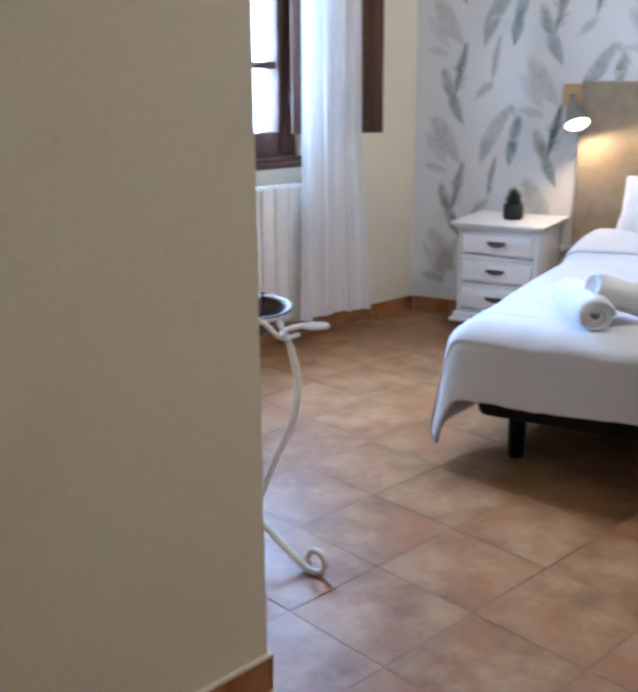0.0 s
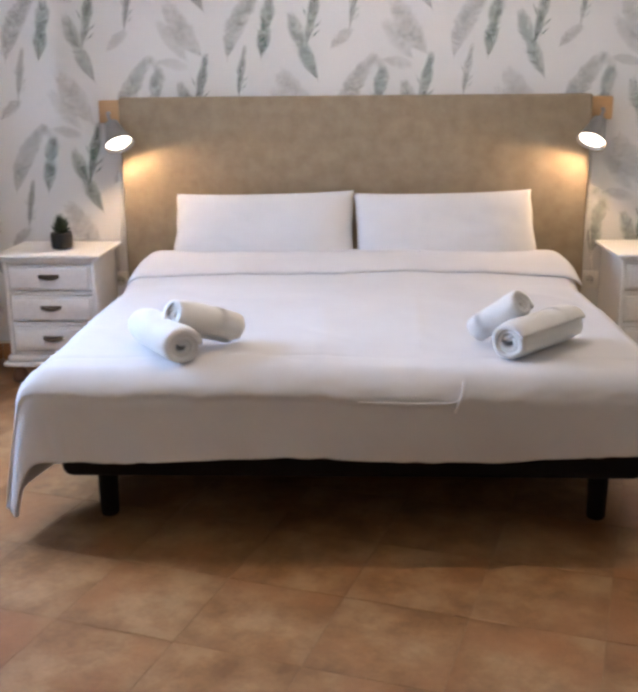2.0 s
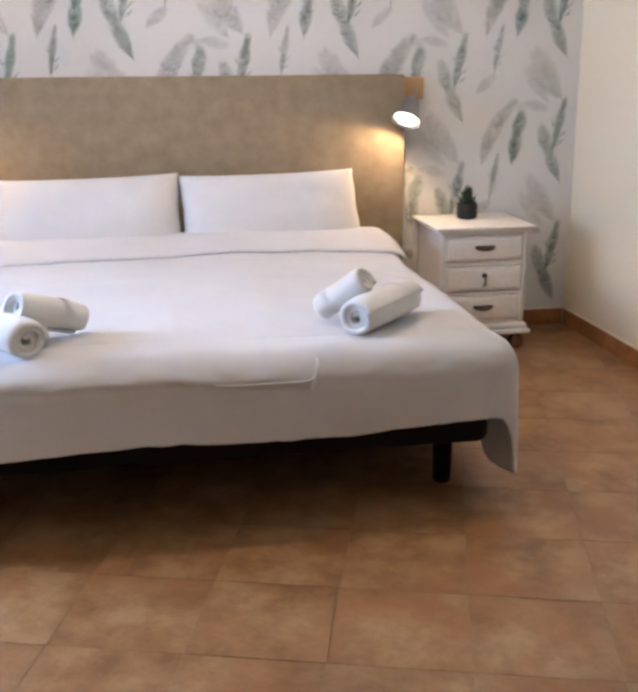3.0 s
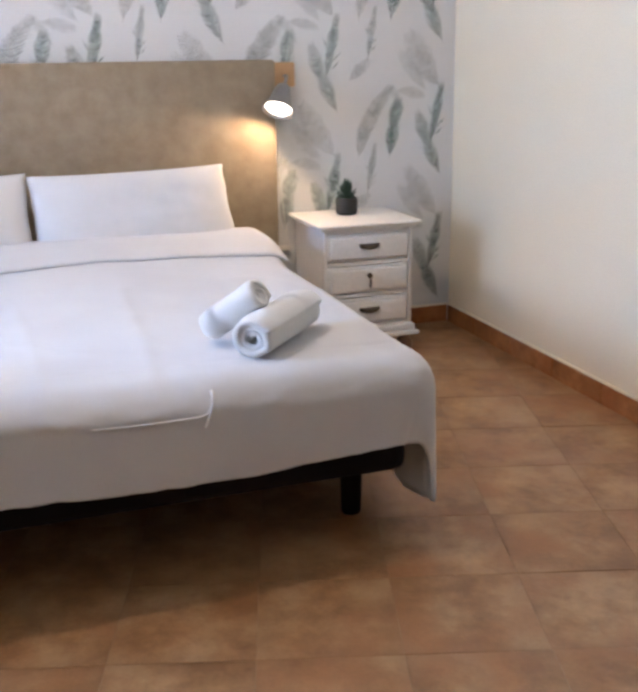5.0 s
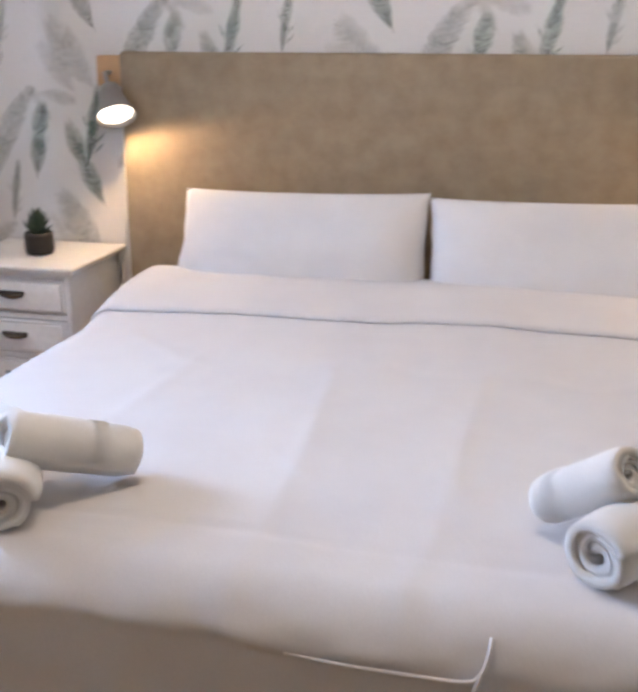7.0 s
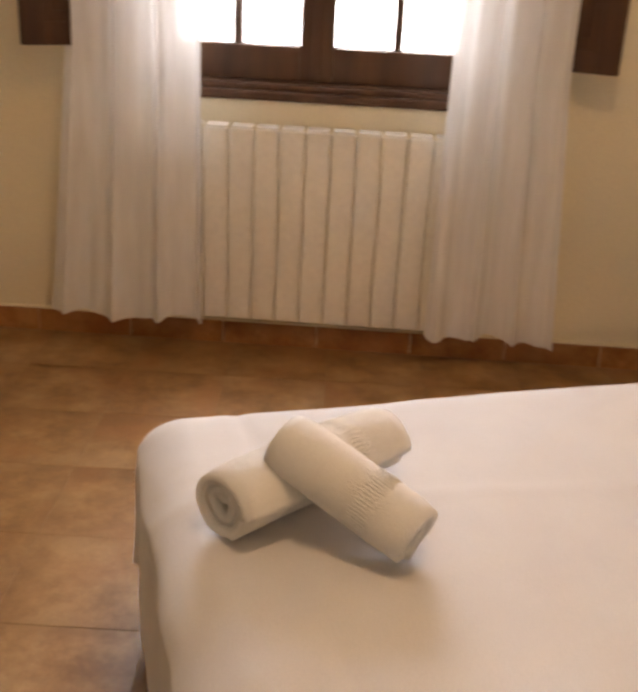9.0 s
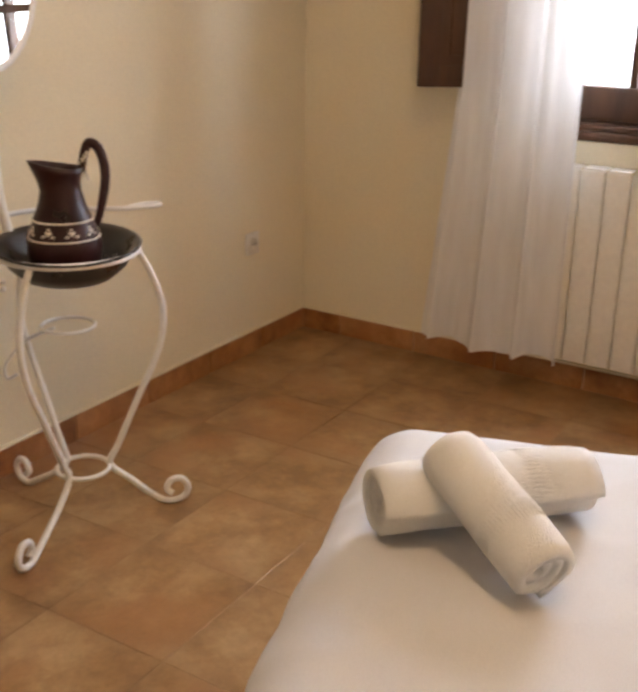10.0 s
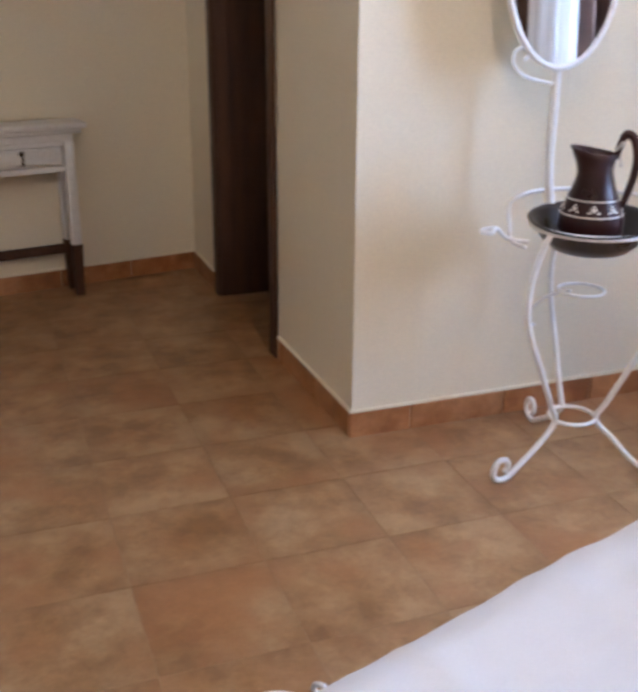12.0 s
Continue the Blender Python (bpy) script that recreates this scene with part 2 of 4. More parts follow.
def feather_material():
    """Watercolour print: sage to grey ink, thin towards the rim, washed out unevenly along the barbs."""
    m, n, l, p = nodes_of("feather_print")
    hue = n.new("ShaderNodeAttribute")
    hue.attribute_name = "hue"
    ink = ramp(n, l, hue.outputs["Fac"], [(0.0, (0.13, 0.25, 0.21)), (0.22, (0.21, 0.325, 0.285)), (0.55, (0.38, 0.42, 0.41)), (0.8, (0.36, 0.41, 0.39)), (1.0, (0.30, 0.38, 0.35))])
    at = n.new("ShaderNodeAttribute")
    at.attribute_name = "ink"
    wash, barb = noise_tex(n, l, 13, 5.0, 0.6), noise_tex(n, l, 70, 3.0, 0.6, stretch=(0.7, 1, 1.6))
    w = ramp(n, l, wash.outputs[0], [(0.38, (1.0,) * 3), (0.70, (0.50,) * 3)])
    k = ramp(n, l, barb.outputs[0], [(0.42, (1.0,) * 3), (0.68, (0.35,) * 3)])
    amount = blend(n, l, w.outputs[0], k.outputs[0], 0.75, "MULTIPLY")
    edge = ramp(n, l, at.outputs["Fac"], [(0.0, (0.0,) * 3), (1.0, (1.0,) * 3)])
    amount = blend(n, l, amount, edge.outputs[0], 1.0, "MULTIPLY")
    l.new(ink.outputs[0], p.inputs["Base Color"])
    clear, mix = n.new("ShaderNodeBsdfTransparent"), n.new("ShaderNodeMixShader")
    l.new(amount, mix.inputs[0])
    l.new(clear.outputs[0], mix.inputs[1])
    l.new(p.outputs[0], mix.inputs[2])
    l.new(mix.outputs[0], n["Material Output"].inputs[0])
    p.inputs["Roughness"].default_value, p.inputs["Specular IOR Level"].default_value = 0.7, 0.25
    return m


def glow_material():
    m, n, l, p = nodes_of("lit_bulb")
    p.inputs["Emission Color"].default_value, p.inputs["Emission Strength"].default_value = (1.0, 0.80, 0.55, 1), 14.0
    return m


M_GLASS, M_MIRROR, M_SHEER, M_FEATHER, M_GLOW = glass_material(), mirror_material(), sheer_material(), feather_material(), glow_material()

# ---- mesh helpers ----


def part(name, bm, material, parent=None, label="", m=None, smooth=True):
    """Links a bmesh as one mesh object, under a thing if one is given."""
    me = bpy.data.meshes.new(name)
    bmesh.ops.recalc_face_normals(bm, faces=bm.faces)
    bm.to_mesh(me)
    bm.free()
    me.materials.append(material)
    if smooth:
        for f in me.polygons:
            f.use_smooth = True
    ob = new(name, me)
    if m is not None:
        ob.matrix_basis = m
    if parent is not None:
        ob.parent = parent
    if label:
        tagged(ob, label)
    return ob


def thing(name, m, label, category, group="", kind=""):
    ob = new(name)
    ob.matrix_basis = m
    return tagged(ob, label, category, group, kind)


def block(bm, x0, x1, y0, y1, z0, z1, bevel=0.0, seg=2, m=None):
    """Adds a box, its edges rounded by bevel."""
    b2 = bmesh.new()
    bmesh.ops.create_cube(b2, size=1.0)
    for v in b2.verts:
        v.co = Vector(((x0 + x1) / 2 + v.co.x * (x1 - x0), (y0 + y1) / 2 + v.co.y * (y1 - y0), (z0 + z1) / 2 + v.co.z * (z1 - z0)))
    if bevel:
        bmesh.ops.bevel(b2, geom=b2.edges[:], offset=bevel, segments=seg, affect="EDGES", profile=0.5, clamp_overlap=True)
    if m is not None:
        b2.transform(m)
    join(bm, b2)
    return bm


def join(bm, other):
    verts = {v: bm.verts.new(v.co) for v in other.verts}
    for f in other.faces:
        try:
            bm.faces.new([verts[v] for v in f.verts])
        except ValueError:
            pass
    other.free()
    return bm


def box(x0, x1, y0, y1, z0, z1, bevel=0.0, seg=2, m=None):
    return block(bmesh.new(), x0, x1, y0, y1, z0, z1, bevel, seg, m)


def sheet(bm, rows, closed=False):
    """Quads over a grid of points."""
    vs = [[bm.verts.new(p) for p in r] for r in rows]
    for a, b in zip(vs, vs[1:]):
        k = len(a)
        for i in range(k if closed else k - 1):
            j = (i + 1) % k
            bm.faces.new((a[i], a[j], b[j], b[i]))
    return vs


def lathe(profile, seg=32, bm=None, cap=True):
    """Turns (radius, z) pairs about the z axis."""
    bm = bm or bmesh.new()
    rows = [[(max(r, 1e-4) * math.cos(2 * math.pi * i / seg), max(r, 1e-4) * math.sin(2 * math.pi * i / seg), z) for i in range(seg)] for r, z in profile]
    vs = sheet(bm, rows, True)
    if cap:
        for ring in (vs[0], vs[-1]):
            bm.faces.new(ring)
    return bm


def smooth_line(pts, steps=8, closed=False):
    """Catmull-Rom curve through points."""
    pts = [Vector(p) for p in pts]
    k, out = len(pts), []
    for i in range(k if closed else k - 1):
        p = [pts[(i + d) % k] if closed else pts[min(max(i + d, 0), k - 1)] for d in (-1, 0, 1, 2)]
        for s in range(steps):
            t = s / steps
            out.append(0.5 * (2 * p[1] + (p[2] - p[0]) * t + (2 * p[0] - 5 * p[1] + 4 * p[2] - p[3]) * t * t + (3 * p[1] - p[0] - 3 * p[2] + p[3]) * t ** 3))
    if not closed:
        out.append(pts[-1])
    return out


def tube(pts, radius, seg=8, closed=False, bm=None):
    """A rod along a line of points; radius a number or one per point."""
    bm = bm or bmesh.new()
    pts = [Vector(p) for p in pts]
    k = len(pts)
    rad = radius if isinstance(radius, (list, tuple)) else [radius] * k
    rows, side = [], None
    for i, p in enumerate(pts):
        a, b = (pts[i - 1] if i or closed else p), (pts[(i + 1) % k] if i < k - 1 or closed else p)
        d = (b - a).normalized()
        if side is None:
            side = d.orthogonal().normalized()
        side = (side - d * side.dot(d)).normalized()
        up = d.cross(side)
        rows.append([p + (side * math.cos(2 * math.pi * j / seg) + up * math.sin(2 * math.pi * j / seg)) * rad[i] for j in range(seg)])
    if closed:
        rows.append(rows[0])
        vs = [[bm.verts.new(q) for q in r] for r in rows[:-1]]
        for i in range(k):
            a, b = vs[i], vs[(i + 1) % k]
            for j in range(seg):
                bm.faces.new((a[j], a[(j + 1) % seg], b[(j + 1) % seg], b[j]))
    else:
        vs = sheet(bm, rows, True)
        bm.faces.new(vs[0])
        bm.faces.new(vs[-1])
    return bm


def ring(radius, rod, z=0.0, rx=1.0, seg=28):
    return tube([(radius * rx * math.cos(2 * math.pi * i / seg), radius * math.sin(2 * math.pi * i / seg), z) for i in range(seg)], rod, 8, True)


def flat_shade(ob):
    for f in ob.data.polygons:
        f.use_smooth = False
    return ob


def sharp(ob, deg=35):
    """Smooth faces with edges sharper than deg kept crisp."""
    me = ob.data
    b = bmesh.new()
    b.from_mesh(me)
    for e in b.edges:
        e.smooth = not (len(e.link_faces) == 2 and e.calc_face_angle(0.0) > radians(deg))
    b.to_mesh(me)
    b.free()
    return ob


# ---- structure ----


def wall(name, a, b, label, material=None, ext=(0.0, 0.0), holes=(), z1=CEIL, thick=WALL_T):
    """A wall from a to b with the room on its left; holes are (s0, s1, z0, z1)."""
    length = (b - a).length
    cuts = sorted({-ext[0], length + ext[1], *(v for h in holes for v in h[:2])})
    bm = bmesh.new()
    for s0, s1 in zip(cuts, cuts[1:]):
        mine = [h for h in holes if h[0] <= s0 + 1e-6 and h[1] >= s1 - 1e-6]
        z = -0.05
        for h in sorted(mine, key=lambda h: h[2]):
            if h[2] > z:
                block(bm, s0, s1, -thick, 0, z, h[2])
            z = h[3]
        block(bm, s0, s1, -thick, 0, z, z1)
    bmesh.ops.remove_doubles(bm, verts=bm.verts, dist=1e-5)
    bm.transform(pose(a.x, a.y, 0, 0, 0, wall_turn(a, b)))
    ob = part(name, bm, material or M_WALL, None, label, smooth=False)
    return tagged(ob, kind="structure", category="wall")


WIN_S0, WIN_S1, WIN_Z0, WIN_Z1 = 0.78, 1.91, 0.83, 2.12
DOOR_S0, DOOR_S1, DOOR_Z1 = 0.72, 1.50, 2.08
wall_north = wall("wall_north", C2, C1, "white wallpapered wall printed with grey-green feathers", M_PAPER, (WALL_T, WALL_T))
wall_west = wall("wall_west", C1, C3, "cream painted wall with a wooden window", None, (WALL_T, WALL_T), [(WIN_S0, WIN_S1, WIN_Z0, WIN_Z1)])
wall_south = wall("wall_south", C3, C4, "cream painted wall behind the washstand", None, (WALL_T, -WALL_T))
wall_corridor = wall("wall_corridor", C4, C5, "cream painted wall with a dark doorway", None, (0, WALL_T), [(DOOR_S0, DOOR_S1, -0.06, DOOR_Z1)])
wall_back = wall("wall_back", C5, CB, "cream painted end wall behind the table", None, (WALL_T, WALL_T))
wall_east = wall("wall_east", CB, C2, "plain cream painted wall", None, (WALL_T, WALL_T))

bm = box(-4.6, 2.3, -7.2, 0.4, CEIL, CEIL + 0.15)
tagged(part("ceiling", bm, M_CEIL, None, "plain white painted ceiling", smooth=False), kind="structure", category="ceiling")
floor = part("floor", box(-4.4, 2.3, -7.0, 0.4, -0.12, -0.0013), M_GROUT, None, "rustic terracotta-coloured square floor tiles with dark joints", smooth=False)
tagged(floor, kind="structure", category="floor")

# the unlit room behind the doorway
uc, nc = (C5 - C4).normalized(), Vector((-(C5 - C4).normalized().y, (C5 - C4).normalized().x))
DA, DB = C4 + uc * 0.5 - nc * WALL_T, C4 + uc * 2.2 - nc * WALL_T
DC, DD = DB - nc * 1.5, DA - nc * 1.5
for nm, p, q in (("wall_store_a", DD, DA), ("wall_store_b", DB, DC), ("wall_store_c", DC, DD)):
    wall(nm, q, p, "dim plain wall of the room behind the doorway", None, (0.1, 0.1), thick=0.1)

# ---- window, shutters, curtains, radiator ----


def build_window():
    a, b = C1, C3
    root = thing("window_1", pose(*on_wall(a, b, 0, 0, 0), 0, 0, wall_turn(a, b)), "dark brown wooden casement window with small panes", "window", kind="structure")
    s0, s1, z0, z1 = WIN_S0 + 0.002, WIN_S1 - 0.002, WIN_Z0 + 0.002, WIN_Z1 - 0.002
    mid, y0, y1 = (s0 + s1) / 2, -0.13, -0.055
    fr = bmesh.new()
    block(fr, s0, s0 + 0.055, y0 - 0.02, y1 + 0.01, z0, z1, 0.004)
    block(fr, s1 - 0.055, s1, y0 - 0.02, y1 + 0.01, z0, z1, 0.004)
    block(fr, s0 + 0.055, s1 - 0.055, y0 - 0.02, y1 + 0.01, z0, z0 + 0.055, 0.004)
    block(fr, s0 + 0.055, s1 - 0.055, y0 - 0.02, y1 + 0.01, z1 - 0.055, z1, 0.004)
    sharp(part("window_frame", fr, M_DARKWOOD, root))
    sill = bmesh.new()
    block(sill, s0, s1, -0.05, 0.022, z0, z0 + 0.03, 0.008, 3)
    block(sill, s0, s1, -0.05, 0.008, z0 + 0.03, z0 + 0.05, 0.006, 2)
    sharp(part("window_sill", sill, M_DARKWOOD, root))
    for k, (l0, l1) in enumerate(((s0 + 0.057, mid - 0.001), (mid + 0.001, s1 - 0.057))):
        c0, c1 = z0 + 0.058, z1 - 0.058
        st, rail = 0.052, 0.075
        ca = bmesh.new()
        block(ca, l0, l0 + st, y0, y1 + 0.012, c0, c1, 0.004)
        block(ca, l1 - st, l1, y0, y1 + 0.012, c0, c1, 0.004)
        block(ca, l0 + st, l1 - st, y0, y1 + 0.012, c0, c0 + rail + 0.03, 0.004)
        block(ca, l0 + st, l1 - st, y0, y1 + 0.012, c1 - rail, c1, 0.004)
        casement = sharp(part("casement", ca, M_DARKWOOD, root))
        gx0, gx1, gz0, gz1 = l0 + st, l1 - st, c0 + rail + 0.03, c1 - rail
        gm = (gx0 + gx1) / 2
        bars = bmesh.new()
        block(bars, gm - 0.013, gm + 0.013, y0 + 0.015, y1, gz0, gz1, 0.003)
        part("glazing_bar", bars, M_DARKWOOD, casement)
        zs = [gz0, gz0 + 0.30, gz0 + 0.63, gz1]
        for z in zs[1:-1]:
            bars = bmesh.new()
            block(bars, gx0, gm - 0.013, y0 + 0.015, y1, z - 0.016, z + 0.016, 0.003)
            block(bars, gm + 0.013, gx1, y0 + 0.015, y1, z - 0.016, z + 0.016, 0.003)
            part("glazing_bar", bars, M_DARKWOOD, casement)
        for x0, x1 in ((gx0, gm - 0.013), (gm + 0.013, gx1)):
            for q0, q1 in zip(zs, zs[1:]):
                pane = part("pane", box(x0, x1, y0 + 0.03, y0 + 0.034, q0, q1), M_GLASS, casement, smooth=False)
                pane.visible_shadow = False
    part("meeting_bead", box(mid - 0.016, mid + 0.016, y1 + 0.010, y1 + 0.020, z0 + 0.062, z1 - 0.062, 0.004, 3), M_DARKWOOD, root)
    part("window_bolt", tube([(mid, y1 + 0.025, z0 + 0.30), (mid, y1 + 0.025, z0 + 0.75)], 0.006), M_DARKWOOD, root)


build_window()


def build_shutter(hinge_s, out_s, out_off):
    """An inside shutter leaf folded into the room, with two raised panels."""
    p, q = on_wall(C1, C3, hinge_s, 0.02, 0), on_wall(C1, C3, out_s, out_off, 0)
    w = (q - p).length
    turn = math.degrees(math.atan2((q - p).y, (q - p).x))
    root = thing("window_shutter", pose(p.x, p.y, 0, 0, 0, turn), "open dark brown panelled wooden window shutter", "shutter", "shutters of the window")
    z0, z1, st = 0.985, 2.06, 0.065
    fr = bmesh.new()
    block(fr, 0, st, -0.014, 0.014, z0, z1, 0.003)
    block(fr, w - st, w, -0.014, 0.014, z0, z1, 0.003)
    zs = [z0, z0 + 0.40, z0 + 0.74, z1]
    for z in (z0, zs[1] - st / 2, zs[2] - st / 2, z1 - st):
        block(fr, st, w - st, -0.013, 0.013, z, z + st, 0.003)
    sharp(part("shutter_frame", fr, M_DARKWOOD, root))
    for q0, q1 in ((z0 + st, zs[1] - st / 2), (zs[1] + st / 2, zs[2] - st / 2), (zs[2] + st / 2, z1 - st)):
        pb = bmesh.new()
        block(pb, st, w - st, -0.005, 0.005, q0, q1)
        block(pb, st + 0.03, w - st - 0.03, -0.012, 0.012, q0 + 0.03, q1 - 0.03, 0.009, 2)
        sharp(part("panel", pb, M_DARKWOOD, root))
    for z in (z0 + 0.12, z1 - 0.14):
        part("hinge", tube([(0.0, 0.015, z), (0.0, 0.015, z + 0.07)], 0.007), M_BRONZE, root)


build_shutter(0.86, 0.465, 0.217)
build_shutter(1.83, 2.178, 0.272)


def build_curtain(s0, s1, seed, flare):
    """A voile panel in soft folds, hung from rings on the rod."""
    rng = random.Random(seed)
    z0, z1, off = 0.135, 2.24, 0.185
    nu, nv = 110, 36
    ph = [rng.uniform(0, 6.28) for _ in range(6)]
    bm = bmesh.new()
    rows = []
    for j in range(nv + 1):
        t = j / nv
        z = z0 + (z1 - z0) * t
        r = []
        for i in range(nu + 1):
            u = i / nu
            squeeze = 1 + (0.03 - 0.08 * t)
            s = (s0 + s1) / 2 + (u - 0.5) * (s1 - s0) * squeeze
            s += flare * (max(0.0, 0.98 - z) / 0.84) * (u if flare > 0 else 1 - u) ** 1.5
            fold = 0.024 * math.sin(u * 6.28 * 3.4 + ph[0] + 0.5 * math.sin(3 * t + ph[1])) + 0.007 * math.sin(u * 6.28 * 7.1 + ph[2] - t) + 0.002 * math.sin(u * 6.28 * 13 + ph[3])
            fold *= 0.75 + 0.5 * (1 - t)
            zz = z + (0.010 * math.sin(u * 6.28 * 1.3 + ph[4]) + 0.002 * math.sin(u * 6.28 * 5 + ph[5])) * (1 - t) ** 6
            p = on_wall(C1, C3, s + 0.012 * math.sin(u * 6.28 * 3.4 + ph[0] + 1.4), off + fold, zz)
            r.append(p)
        rows.append(r)
    sheet(bm, rows)
    ob = part("curtain", bm, M_SHEER, None, "sheer white voile curtain panel drawn aside, hanging to the skirting")
    tagged(ob, category="curtain", group="curtains of the window")


build_curtain(0.592, 0.945, 3, -0.055)
build_curtain(1.665, 2.095, 8, 0.075)
rod = thing("curtain_rod", pose(0, 0, 0), "thin dark curtain rod above the window", "curtain rod")
part("rod", tube([on_wall(C1, C3, 0.35, 0.185, 2.27), on_wall(C1, C3, 2.28, 0.185, 2.27)], 0.011), M_DARKWOOD, rod)
for s in (0.40, 2.22):
    part("bracket", tube([on_wall(C1, C3, s, 0.0, 2.27), on_wall(C1, C3, s, 0.185, 2.262)], 0.007), M_DARKWOOD, rod)
for s in (0.33, 2.30):
    part("finial", lathe([(0.004, -0.02), (0.018, -0.012), (0.022, 0), (0.018, 0.012), (0.004, 0.02)], 14), M_DARKWOOD, rod, m=Matrix.Translation(on_wall(C1, C3, s, 0.185, 2.27)))


def build_radiator():
    a, b = C1, C3
    root = thing("radiator", pose(*on_wall(a, b, 0.80, 0, 0), 0, 0, wall_turn(a, b)), "cream enamelled sectional radiator under the window", "radiator")
    for k in range(13):
        bm = bmesh.new()
        x = k * 0.08
        block(bm, x + 0.0012, x + 0.0788, 0.088, 0.108, 0.125, 0.757, 0.008, 3)
        block(bm, x + 0.024, x + 0.056, 0.035, 0.090, 0.135, 0.750, 0.008, 2)
        block(bm, x + 0.001, x + 0.079, 0.050, 0.086, 0.155, 0.205, 0.010, 2)
        block(bm, x + 0.001, x + 0.079, 0.050, 0.086, 0.680, 0.730, 0.010, 2)
        block(bm, x + 0.006, x + 0.074, 0.036, 0.104, 0.757, 0.763, 0.002, 1)
        sharp(part("radiator_section", bm, M_RAD, root))
    part("valve", tube([(1.04, 0.068, 0.18), (1.075, 0.068, 0.18), (1.085, 0.06, 0.18), (1.085, 0.0, 0.18)], 0.011), M_RAD, root)
    for x in (0.2, 0.84):
        part("wall_bracket", box(x - 0.012, x + 0.012, 0.0, 0.06, 0.66, 0.68, 0.003), M_RAD, root)


build_radiator()


def build_socket(m, label):
    root = thing("wall_socket", m, label, "socket", "wall sockets")
    part("plate", box(-0.04, 0.04, -0.010, 0.0, -0.04, 0.04, 0.004, 3), M_PLASTIC, root)
    bm = lathe([(0.021, 0.0), (0.0235, 0.003), (0.0235, 0.0)], 24)
    bm.transform(pose(0, -0.0105, 0, 90))
    part("socket_rim", bm, M_PLASTIC, root)
    for x in (-0.0095, 0.0095):
        bm = lathe([(0.0028, 0.0), (0.0028, 0.002)], 10)
        bm.transform(pose(x, -0.0135, 0, 90))
        part("pin_hole", bm, M_HOLE, root)


sp = on_wall(C3, C4, 0.36, 0.0, 0.41)
build_socket(pose(sp.x, sp.y, sp.z, 0, 0, wall_turn(C3, C4) + 180), "white wall socket low on the cream wall")
build_socket(pose(-1.088, 0, 0.385), "white wall socket beside the bed")
build_socket(pose(1.088, 0, 0.385), "white wall socket beside the bed")

# ---- bed ----


def soft(x):
    x = min(max(x, 0.0), 1.0)
    return x * x * (3 - 2 * x)


def build_bed():
    root = thing("bed", pose(0, 0, 0), "double bed on a low black base with white bedding", "bed")
    part("bed_base", box(-0.800, 0.800, -1.966, -0.09, 0.208, 0.312, 0.030, 4), M_BASE, root, "black upholstered bed base")
    part("mattress", box(-0.795, 0.795, -1.945, -0.09, 0.311, BED_TOP - 0.03, 0.05, 4), M_DUVET, root)
    for x in (-0.73, 0.73):
        for y in (-1.74, -0.35):
            bm = bmesh.new()
            rows = [[(x + c * r, y + s * r, z) for c, s in ((math.cos(k * math.pi / 8), math.sin(k * math.pi / 8)) for k in range(16))] for z, r in ((0.0, 0.024), (0.008, 0.028), (0.20, 0.032), (0.24, 0.032))]
            vs = sheet(bm, rows, True)
            bm.faces.new(vs[0])
            bm.faces.new(vs[-1])
            part("leg", bm, M_BASE, root)
    part("support_leg", tube([(0, -1.0, 0), (0, -1.0, 0.24)], 0.025, 12), M_BASE, root)


build_bed()


def bed_height(x, y):
    """The lie of the covers on the bed."""
    z = BED_TOP + 0.010 * (1 - (x / 0.9) ** 2)
    z += 0.058 * soft((y + 0.80) / 0.42)
    for k, (c, s) in enumerate(((-0.47, 0.10), (-0.12, -0.06), (0.24, 0.08), (0.58, -0.05))):
        d = x - c - s * (y + 1.0) - 0.012 * math.sin(y * 4 + k)
        z += 0.0030 * math.exp(-(d / 0.018) ** 2) * soft((-0.8 - y) / 0.25)
    z -= 0.0035 * math.exp(-((y + 1.795 + 0.010 * math.sin(x * 3)) / 0.011) ** 2)
    crease = 1 - abs(noise.noise(Vector((x * 3.2 + 0.4 * y, y * 2.0, 21.0)))) * 3.2
    z += 0.0030 * max(0.0, crease) ** 3 * soft((-0.75 - y) / 0.2)
    z += 0.0022 * noise.noise(Vector((x * 15, y * 6, 5.0))) * soft((-1.60 - y) / 0.3)
    z += 0.010 * noise.noise(Vector((x * 2.1, y * 2.1, 3.0))) + 0.0035 * noise.noise(Vector((x * 7, y * 5, 9.0)))
    return z


